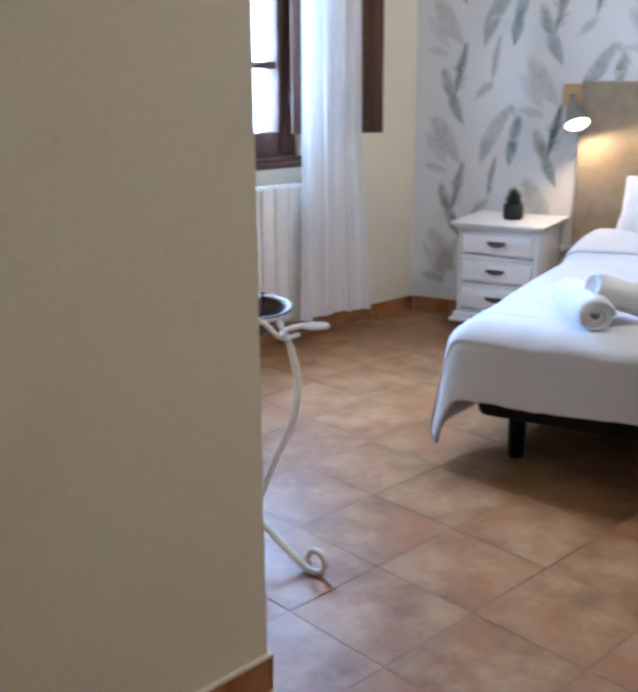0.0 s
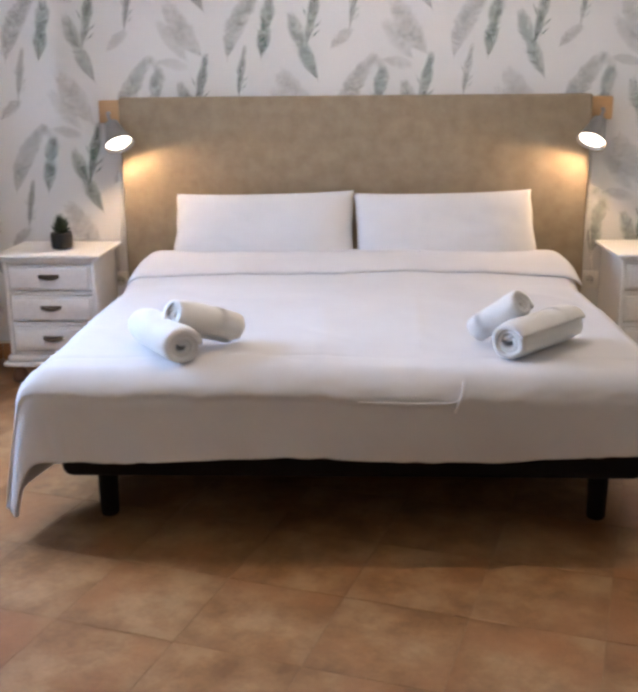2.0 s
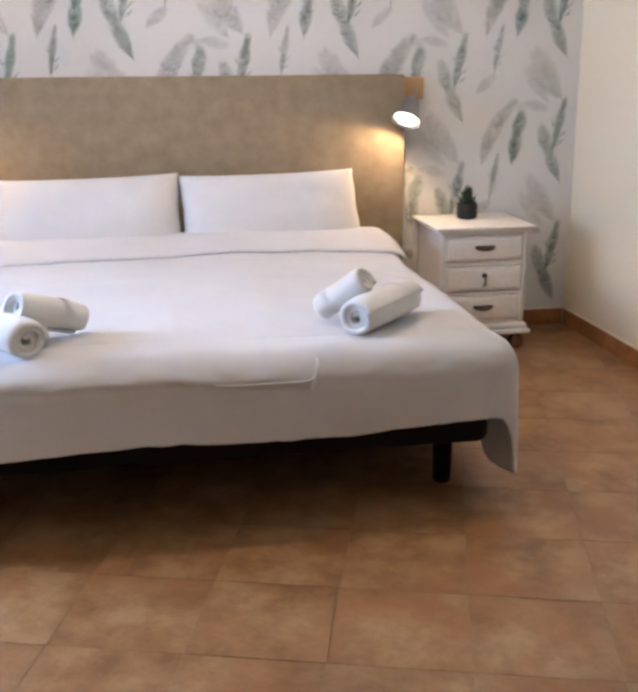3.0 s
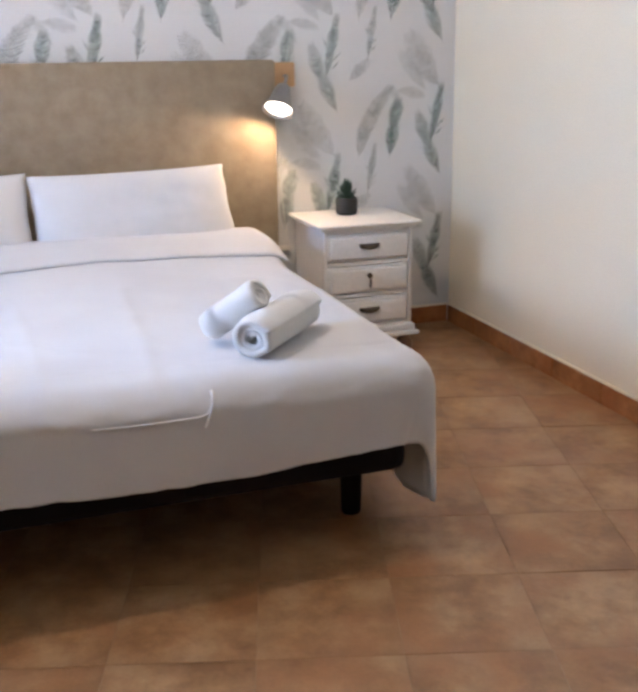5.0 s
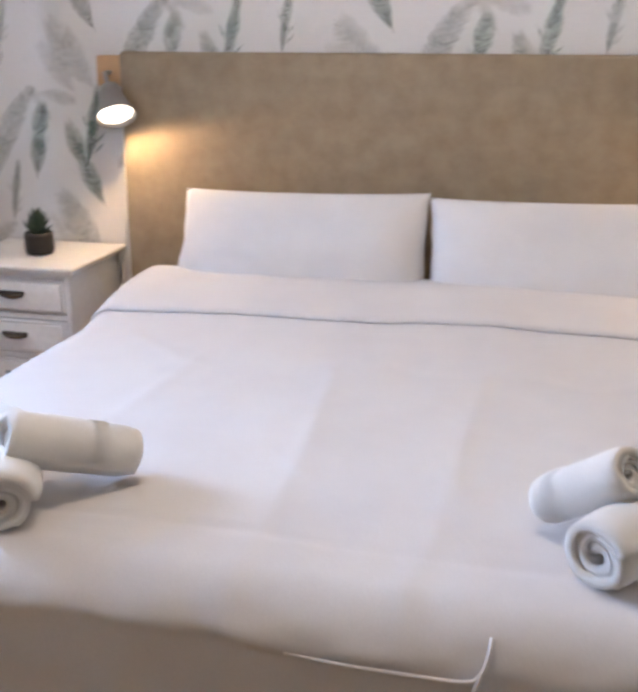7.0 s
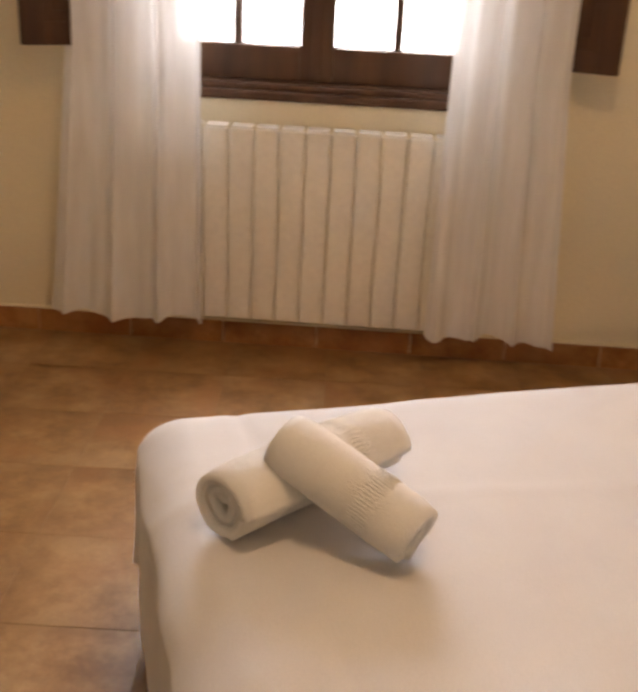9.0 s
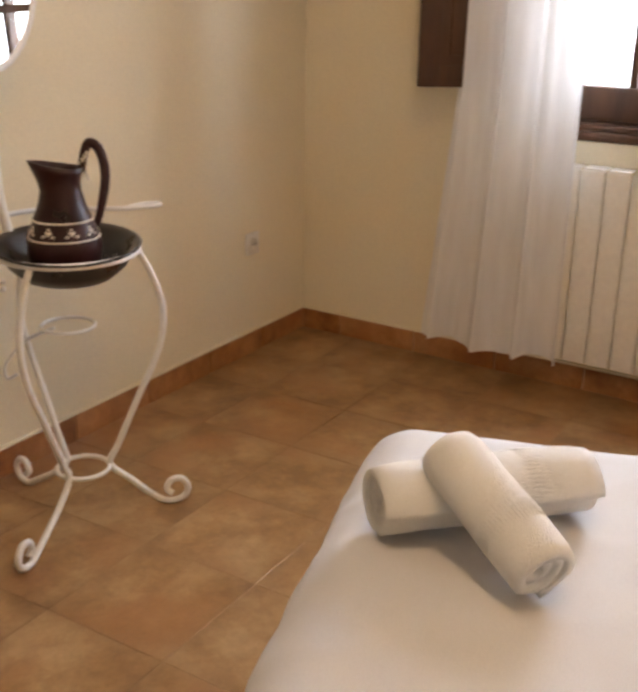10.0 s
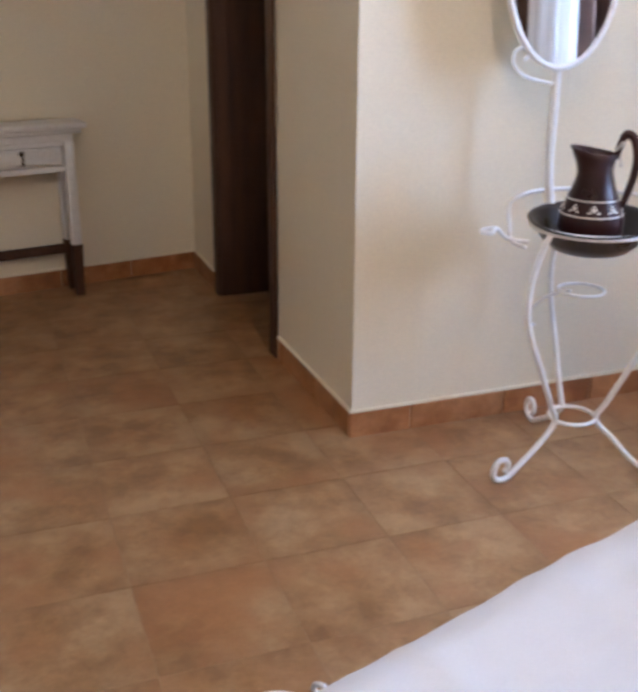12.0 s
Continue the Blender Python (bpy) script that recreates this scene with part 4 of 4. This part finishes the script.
def build_bowl():
    prof = [(0.055, 0.622), (0.075, 0.622), (0.105, 0.632), (0.135, 0.660), (0.150, 0.690), (0.166, 0.702), (0.168, 0.706), (0.160, 0.707), (0.144, 0.695), (0.128, 0.666), (0.100, 0.642), (0.070, 0.634), (0.0, 0.633)]
    ob = part("wash_bowl", lathe(prof, 48, cap=False), M_BOWL, None, "wide black glazed bowl resting in the washstand ring", Matrix.Translation((SX, SY, 0.69)) @ TIP @ Matrix.Translation((0, 0, -0.69)))
    tagged(ob, category="bowl")


build_bowl()


def build_jug():
    root = thing("jug", pose(SX + 0.004, SY - 0.004, 0.628, 0, 0, 122) @ Matrix.Scale(1.04, 4), "dark brown glazed jug with a cream painted band, in the bowl", "jug")
    prof = [(0.050, 0.0), (0.058, 0.004), (0.073, 0.026), (0.0805, 0.054), (0.080, 0.074), (0.073, 0.104), (0.062, 0.132), (0.050, 0.162), (0.0435, 0.190), (0.0425, 0.210), (0.046, 0.230), (0.052, 0.246)]
    seg = 40
    rows = []
    for r, z in prof + [(r - 0.005, z) for r, z in reversed(prof[4:])]:
        row = []
        for k in range(seg):
            a = 2 * math.pi * k / seg
            lip = soft((z - 0.185) / 0.05)
            spout = (0.5 + 0.5 * math.cos(a - math.pi)) ** 2
            row.append(((r + 0.014 * lip * spout) * math.cos(a), r * math.sin(a) * (1 - 0.10 * lip), z + lip * (0.016 * spout - 0.008)))
        rows.append(row)
    bm = bmesh.new()
    vs = sheet(bm, rows, True)
    bm.faces.new(vs[0])
    part("body", bm, M_JUG, root)
    hl = smooth_line([(0.070, 0, 0.108), (0.080, 0, 0.140), (0.092, 0, 0.190), (0.095, 0, 0.235), (0.084, 0, 0.276), (0.064, 0, 0.288), (0.052, 0, 0.262), (0.045, 0, 0.228)], 7)
    part("handle", tube(hl, [0.0075 + 0.0035 * math.sin(math.pi * k / len(hl)) for k in range(len(hl))], 10), M_JUG, root)
    bm = bmesh.new()
    for k in range(9):
        a = k * 0.7
        block(bm, -0.004, 0.004, -0.004, 0.004, -0.004, 0.004, 0.0015, 1, Matrix.Translation((0.052 + 0.007 * math.cos(a), 0.010 * math.sin(a), 0.212 + 0.007 * k)))
    part("painted_sprig", bm, M_DECO, root)
    for z, r in ((0.128, 0.0640), (0.090, 0.0768)):
        part("painted_line", ring(r, 0.0022, z, seg=40), M_DECO, root)
    for k in range(9):
        a = 2 * math.pi * k / 9
        bm = bmesh.new()
        for dx, dz, s in ((0, 0, 0.0060), (-0.011, -0.005, 0.0045), (0.011, -0.005, 0.0045), (0, 0.010, 0.0042), (-0.005, 0.004, 0.0035), (0.005, 0.004, 0.0035)):
            bmesh.ops.create_icosphere(bm, subdivisions=1, radius=s, matrix=Matrix.Translation((dx, 0, dz)) @ Matrix.Diagonal((1.2, 0.4, 0.8, 1)))
        part("painted_flower", bm, M_DECO, root, m=pose(0.0715 * math.cos(a), 0.0715 * math.sin(a), 0.107, 0, 0, math.degrees(a) + 90) @ pose(0, 0, 0, -20))


build_jug()

# ---- armchair, side table, door ----


def build_armchair():
    """Wooden easy chair facing the room; x runs from its front to its back."""
    root = thing("armchair", pose(0.965, -3.145, 0), "slim dark wooden armchair with a green cushioned seat", "armchair")
    w = 0.285
    for sg in (1, -1):
        part("front_leg", tube([(0.0, sg * w, 0.0), (-0.012, sg * (w - 0.008), 0.25), (-0.022, sg * (w - 0.016), 0.575)], [0.013, 0.018, 0.017], 12), M_CHAIRWOOD, root)
        part("back_leg", tube([(0.56, sg * (w - 0.02), 0.0), (0.53, sg * (w - 0.02), 0.25), (0.54, sg * (w - 0.02), 0.55), (0.60, sg * (w - 0.03), 0.76)], [0.013, 0.019, 0.018, 0.014], 12), M_CHAIRWOOD, root)
        bm = bmesh.new()
        rows = []
        for k in range(17):
            t = k / 16
            x = -0.065 + 0.65 * t
            hw = 0.030 + 0.012 * math.cos(math.pi * t) - 0.022 * max(0, 0.08 - t) / 0.08
            z = 0.592 - 0.020 * math.sin(math.pi * t)
            rows.append([(x, sg * (w - 0.012 + 0.03 * math.sin(math.pi * t)) + hw * math.cos(a), z + 0.014 * math.sin(a)) for a in (2 * math.pi * q / 12 for q in range(12))])
        vs = sheet(bm, rows, True)
        bm.faces.new(vs[0])
        bm.faces.new(vs[-1])
        part("armrest", bm, M_CHAIRWOOD, root)
        part("side_rail", box(0.0, 0.54, sg * (w - 0.02) - 0.011, sg * (w - 0.02) + 0.011, 0.310, 0.350, 0.006), M_CHAIRWOOD, root)
    part("front_rail", box(-0.018, 0.006, -w + 0.02, w - 0.02, 0.310, 0.350, 0.006), M_CHAIRWOOD, root)
    part("back_rail", box(0.585, 0.610, -w + 0.04, w - 0.04, 0.68, 0.76, 0.008), M_CHAIRWOOD, root)
    part("seat", box(-0.010, 0.55, -w + 0.012, w - 0.012, 0.351, 0.462, 0.035, 4), M_GREEN, root, "dark green fabric seat cushion")
    bm = box(-0.035, 0.045, -w + 0.05, w - 0.05, 0.0, 0.36, 0.03, 4)
    bm.transform(pose(0.515, 0, 0.462, 0, 10, 0))
    part("back_cushion", bm, M_GREEN, root, "dark green fabric back cushion")


build_armchair()


def build_console():
    u = (CB - C5).normalized()
    turn = wall_turn(C5, CB)
    o = Vector((-0.70, -5.035))
    root = thing("side_table", pose(o.x, o.y, 0, 0, 0, turn), "white painted side table with a drawer and bare brown leg ends", "table")
    wd, dp = 0.78, 0.105
    bm = bmesh.new()
    block(bm, -0.075, wd + 0.075, -dp - 0.02, 0.045, 0.716, 0.740, 0.008, 3)
    block(bm, -0.055, wd + 0.055, -dp - 0.02, 0.028, 0.696, 0.716, 0.006, 3)
    block(bm, -0.022, wd + 0.022, -dp - 0.02, 0.010, 0.664, 0.696, 0.003, 1)
    sharp(part("top", bm, M_WHITE, root))
    bm = bmesh.new()
    block(bm, 0.02, wd - 0.02, -dp, -dp + 0.018, 0.54, 0.664)
    block(bm, -0.005, 0.013, -dp + 0.02, -0.02, 0.54, 0.664)
    block(bm, wd - 0.013, wd + 0.005, -dp + 0.02, -0.02, 0.54, 0.664)
    block(bm, 0.02, wd - 0.02, -0.014, 0.004, 0.645, 0.664)
    block(bm, 0.02, wd - 0.02, -0.014, 0.004, 0.54, 0.562)
    sharp(part("apron", bm, M_WHITE, root))
    for x0 in (0.03, 0.40):
        bm = bmesh.new()
        block(bm, x0, x0 + 0.35, -0.085, 0.000, 0.566, 0.641, 0.002, 1)
        block(bm, x0 + 0.012, x0 + 0.338, -0.002, 0.012, 0.574, 0.633, 0.006, 2)
        dr = sharp(part("drawer", bm, M_WHITE, root))
        build_handle(dr, pose(x0 + 0.165, 0.012, 0.612, 0, 0, 180), True)
    for x in (0.0, wd):
        for y in (0.0, -dp):
            leg = part("leg", box(x - 0.021, x + 0.021, y - 0.021, y + 0.021, 0.225, 0.664, 0.004), M_WHITE, root)
            bm = bmesh.new()
            rows = [[(x + cx * r, y + cy * r, z) for cx, cy in ((-1, -1), (1, -1), (1, 1), (-1, 1))] for z, r in ((0.0, 0.016), (0.225, 0.022))]
            vs = sheet(bm, rows, True)
            bm.faces.new(vs[0])
            bm.faces.new(vs[-1])
            flat_shade(part("bare_leg_end", bm, M_DARKWOOD, leg, "bare brown wood"))
    part("stretcher", box(0.021, wd - 0.021, -dp - 0.010, -dp + 0.012, 0.165, 0.205, 0.004), M_DARKWOOD, root, "dark brown wooden stretcher")


build_console()


def build_door():
    a, b = C4, C5
    root = thing("door_1", pose(*on_wall(a, b, 0, 0, 0), 0, 0, wall_turn(a, b)), "dark brown wooden door frame with the door ajar inward", "door", kind="structure")
    s0, s1, z1 = DOOR_S0 + 0.002, DOOR_S1 - 0.002, DOOR_Z1 - 0.002
    for nm, args in (("jamb", (s0, s0 + 0.035, -WALL_T - 0.004, 0.004, 0.0, z1)), ("jamb", (s1 - 0.035, s1, -WALL_T - 0.004, 0.004, 0.0, z1)), ("lintel", (s0 + 0.035, s1 - 0.035, -WALL_T - 0.004, 0.004, z1 - 0.035, z1))):
        part(nm, box(*args, 0.003), M_DARKWOOD, root)
    for args in ((s0 - 0.035, s0 + 0.03, 0.003, 0.018, 0.0, z1 + 0.035), (s1 - 0.03, s1 + 0.035, 0.003, 0.018, 0.0, z1 + 0.035), (s0 + 0.03, s1 - 0.03, 0.003, 0.018, z1 - 0.03, z1 + 0.035)):
        part("casing", box(*args, 0.005, 3), M_DARKWOOD, root)
    hinge = pose(s1 - 0.060, -WALL_T - 0.02, 0, 0, 0, -112)
    leaf = bmesh.new()
    wd = s1 - s0 - 0.08
    block(leaf, 0.0, wd, -0.018, 0.018, 0.008, z1 - 0.04, 0.003)
    for q0, q1 in ((0.15, 0.85), (1.0, 1.85)):
        block(leaf, 0.12, wd - 0.12, -0.026, 0.026, q0, q1, 0.012, 2)
    lf = sharp(part("door_leaf", leaf, M_DARKWOOD, root, m=hinge))
    bm = bmesh.new()
    block(bm, wd - 0.075, wd - 0.035, -0.024, -0.018, 0.93, 1.13, 0.004)
    tube([(wd - 0.055, -0.022, 1.05), (wd - 0.055, -0.065, 1.05), (wd - 0.17, -0.068, 1.048)], 0.009, 8, False, bm)
    part("door_handle", bm, M_BRONZE, lf)


build_door()

# ---- garden outside the window ----
ground = part("ground", box(-260, 260, -260, 260, -0.62, -0.45), M_GROUND, None, "pale dry garden ground reaching the horizon", smooth=False)
tagged(ground, kind="structure", category="ground")


def build_distance():
    """A self-lit sheet for the far side of the garden, too bright to make out."""
    m, n, l, p = nodes_of("glowing_distance")
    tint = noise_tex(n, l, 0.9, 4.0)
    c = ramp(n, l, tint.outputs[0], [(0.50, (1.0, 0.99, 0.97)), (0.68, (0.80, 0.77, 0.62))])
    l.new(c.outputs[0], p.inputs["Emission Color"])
    # the glare of daylight out there is given by emission
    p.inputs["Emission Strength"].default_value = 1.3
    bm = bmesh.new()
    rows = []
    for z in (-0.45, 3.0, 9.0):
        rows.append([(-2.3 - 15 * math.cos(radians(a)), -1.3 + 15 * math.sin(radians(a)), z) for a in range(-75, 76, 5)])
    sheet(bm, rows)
    tagged(part("backdrop", bm, m, None, "hazy glowing backdrop for the distance behind the garden"), kind="structure", category="backdrop")


build_distance()

# ---- printed feathers on the wallpaper ----


def feather(verts, faces, ink, hue, cx, cz, length, width, ang, bend, style, tone, tint):
    """One printed feather: barbs to both sides of a bent quill, their ink thinning to the rim."""
    ca, sa = math.cos(ang), math.sin(ang)

    def put(u, v):
        v += bend * (u * u) * length
        return (cx + v * ca - (u - 0.5) * length * sa, y, cz + (u - 0.5) * length * ca + v * sa)
    y = -0.0010 - 0.00001 * (len(faces) // 90)
    rng = random.Random(int(cx * 977 + cz * 3571))
    tone *= rng.uniform(0.72, 0.98)
    tint += rng.uniform(-0.08, 0.08)
    k = 16 if style == 1 else 22

    def strip(pts, amounts):
        b = len(verts)
        verts.extend(pts)
        ink.extend(a * tone for a in amounts)
        hue.extend([tint] * len(pts))
        for q in range(0, len(pts) - 2, 2):
            faces.append((b + q, b + q + 1, b + q + 3, b + q + 2))
    quill = []
    for i in range(9):
        u = i / 8
        quill += [put(u * 0.96, -0.0012), put(u * 0.96, 0.0012)]
    strip(quill, [0.6] * len(quill))
    # soft filled vane, its ink running thin to the rim
    cols, rows = ((0.0, 0.66), (0.3, 0.70), (0.58, 0.60), (0.82, 0.42), (1.0, 0.0)), 15
    for sg in (-1, 1):
        b, side = len(verts), rng.uniform(0.82, 1.1)
        for i in range(rows + 1):
            u = i / rows
            w = width * 0.5 * side * math.sin(math.pi * min(1, u * 0.94 + 0.03)) ** 0.7
            w *= (0.62 + 0.38 * abs(math.sin(u * 8.5)), 0.45 + 0.60 * abs(math.sin(math.pi * (0.15 + 1.7 * u))))[style - 1] if style else rng.uniform(0.84, 1.1)
            f = rng.uniform(0.7, 1.1) * (0.75 + 0.25 * math.sin(math.pi * u))
            for t, a in cols:
                verts.append(put(u * 0.90 + 0.10 * t, sg * w * t))
                ink.append(a * f * tone if 0 < i < rows else 0.0)
                hue.append(tint)
        nc = len(cols)
        for i in range(rows):
            for q in range(nc - 1):
                s = b + i * nc + q
                faces.append((s, s + 1, s + nc + 1, s + nc))
    # fainter barbs over it, reaching a little past
    for sg in (-1, 1):
        for i in range(k):
            u = 0.06 + 0.86 * i / k
            w = width * 0.5 * math.sin(math.pi * min(1, u * 0.93 + 0.07)) ** 0.75 * rng.uniform(0.8, 1.15)
            h = 0.5 / k * rng.uniform(0.7, 1.3)
            f = rng.uniform(0.12, 0.5)
            y -= 0.000001
            pts = []
            for t, lift, sh in ((0.0, 0.0, 1.0), (0.35, 0.03, 1.05), (0.7, 0.068, 0.95), (1.0, 0.11, 0.35)):
                pts += [put(u + lift, sg * w * t), put(u + lift + h * sh, sg * w * t)]
            strip(pts, [f, f, f * 0.9, f * 0.9, f * 0.62, f * 0.62, 0.0, 0.0])
    if style == 1:
        for u0, sg in ((0.15, 1), (0.28, 1), (0.42, -1)):
            pts = []
            for t, hw in ((0.0, 0.004), (0.5, 0.020), (1.0, 0.003)):
                pts += [put(u0 + 0.16 * t - hw, sg * (0.3 + 0.7 * t) * width * 0.8), put(u0 + 0.16 * t + hw, sg * (0.3 + 0.7 * t) * width * 0.8)]
            strip(pts, [0.4, 0.4, 0.9, 0.9, 0.4, 0.4])


PRINT_X, PRINT_Z = 0.4975, 0.580


def build_print():
    verts, faces, ink, hue = [], [], [], []
    # one repeat of the paper: foot, tip, width, bend, style, strength, hue
    motif = (((0.000, 0.000), (0.061, 0.283), 0.060, 0.0, 1, 0.95, 0.12), ((0.195, 0.077), (0.226, 0.316), 0.042, 0.04, 1, 0.72, 0.35), ((0.107, -0.008), (0.200, 0.096), 0.060, 0.1, 0, 0.42, 0.5),
             ((0.300, -0.343), (0.334, -0.071), 0.086, 0.03, 2, 0.95, 0.08), ((0.060, -0.146), (-0.101, 0.150), 0.088, 0.10, 2, 0.80, 0.25), ((0.150, -0.345), (0.200, 0.000), 0.105, 0.33, 0, 0.62, 0.45),
             ((0.045, -0.330), (-0.148, -0.100), 0.125, 0.10, 0, 0.42, 0.6), ((-0.020, -0.345), (-0.170, -0.170), 0.080, 0.05, 0, 0.26, 0.5), ((0.330, -0.050), (0.480, -0.062), 0.060, 0.12, 0, 0.30, 0.6), ((0.375, -0.145), (0.300, -0.010), 0.050, -0.1, 0, 0.24, 0.4))
    rx, rz = PRINT_X, PRINT_Z
    for col in range(-8, 3):
        for row in range(-3, 5):
            for (ax, az), (tx, tz), wd, be, st, tone, tint in motif:
                x0, z0 = 1.282 + ax + col * rx, 1.129 + az + row * rz - (col % 2) * rz * 0.5
                ln, an = math.hypot(tx - ax, tz - az), math.atan2(ax - tx, tz - az)
                cx, cz = x0 + (tx - ax) / 2, z0 + (tz - az) / 2
                if -1.86 < cx < 1.84 and 0.12 < cz < CEIL - 0.10:
                    feather(verts, faces, ink, hue, cx, cz, ln, wd, an, be, st, tone * 1.22, tint)
    me = bpy.data.meshes.new("feather_print")
    me.from_pydata(verts, [], faces)
    at = me.attributes.new("ink", "FLOAT", "POINT")
    at.data.foreach_set("value", ink)
    at = me.attributes.new("hue", "FLOAT", "POINT")
    at.data.foreach_set("value", hue)
    me.materials.append(M_FEATHER)
    ob = new("feather_print", me)
    ob.parent = wall_north
    tagged(ob, "sage and grey watercolour feathers printed on the paper", kind="stuff")


build_print()

# ---- skirting tiles and floor tiles ----


def inside(p, grow=0.0):
    """Whether a place is within the room's outline."""
    poly = [C2, C1, C3, C4, C5, CB]
    hit = False
    for a, b in zip(poly, poly[1:] + poly[:1]):
        if (a.y > p.y) != (b.y > p.y) and p.x < a.x + (p.y - a.y) * (b.x - a.x) / (b.y - a.y):
            hit = not hit
    return hit


def skirting(name, a, b, s0, s1, label, shift=0.0):
    root = thing(name, pose(a.x, a.y, 0, 0, 0, wall_turn(a, b)), label, "skirting", kind="structure")
    s = s0
    first = shift if shift else 0.325
    while s < s1 - 0.004:
        e = min(s + first, s1)
        first = 0.325
        bm = box(s + 0.0015, e - 0.0015, 0.0, 0.011, -0.004, 0.079, 0.003, 1)
        part("skirting_tile", bm, M_BTILE, root, smooth=False)
        s = e
    part("paint_edge", box(s0, s1, 0.0, 0.0105, 0.079, 0.086), M_WALL, root, smooth=False)


skirting("baseboard", C2, C1, 0.011, (C1 - C2).length - 0.012, "terracotta tile skirting along the wallpapered wall")
skirting("baseboard_2", C1, C3, 0.0, (C3 - C1).length - 0.011, "terracotta tile skirting under the window")
skirting("baseboard_3", C3, C4, 0.0, (C4 - C3).length + 0.011, "terracotta tile skirting behind the washstand", 0.30)
skirting("baseboard_4", C4, C5, 0.0, DOOR_S0 - 0.036, "terracotta tile skirting before the doorway", 0.3)
skirting("baseboard_5", C4, C5, DOOR_S1 + 0.036, (C5 - C4).length - 0.011, "terracotta tile skirting past the doorway")
skirting("baseboard_6", C5, CB, 0.0, (CB - C5).length - 0.011, "terracotta tile skirting behind the side table")
skirting("baseboard_7", CB, C2, 0.0, (C2 - CB).length - 0.011, "terracotta tile skirting along the plain wall")


def lay_floor():
    """Square tiles in straight rows, turned with the window side of the room."""
    shared = []
    rng = random.Random(5)
    for k in range(6):
        bm = box(-TILE / 2 + 0.0008, TILE / 2 - 0.0008, -TILE / 2 + 0.0008, TILE / 2 - 0.0008, -0.008, 0.0, 0.0004, 1)
        for v in bm.verts:
            v.co.x += rng.uniform(-0.0005, 0.0005)
            v.co.y += rng.uniform(-0.0008, 0.0008)
        bmesh.ops.recalc_face_normals(bm, faces=bm.faces)
        me = bpy.data.meshes.new("floor_tile")
        bm.to_mesh(me)
        bm.free()
        me.materials.append(M_TILE)
        shared.append(me)
    n, m = Vector((math.cos(TILE_A), math.sin(TILE_A))), Vector((-math.sin(TILE_A), math.cos(TILE_A)))
    for i in range(-14, 16):
        for j in range(-24, 6):
            c = n * ((i + 0.5) * TILE - 0.002) + m * ((j + 0.5) * TILE - 3.087 + 9 * TILE)
            near = any(inside(c + n * du * TILE + m * dv * TILE) for du in (-0.5, 0, 0.5) for dv in (-0.5, 0, 0.5))
            if not near and not (-2.6 < c.x < -0.6 and -5.9 < c.y < -3.3):
                continue
            t = new("floor_tile", shared[rng.randrange(6)])
            t.matrix_basis = pose(c.x, c.y, rng.uniform(-0.0003, 0.0003), 0, 0, math.degrees(TILE_A) + 90 * rng.randrange(4))
            t.parent = floor


lay_floor()
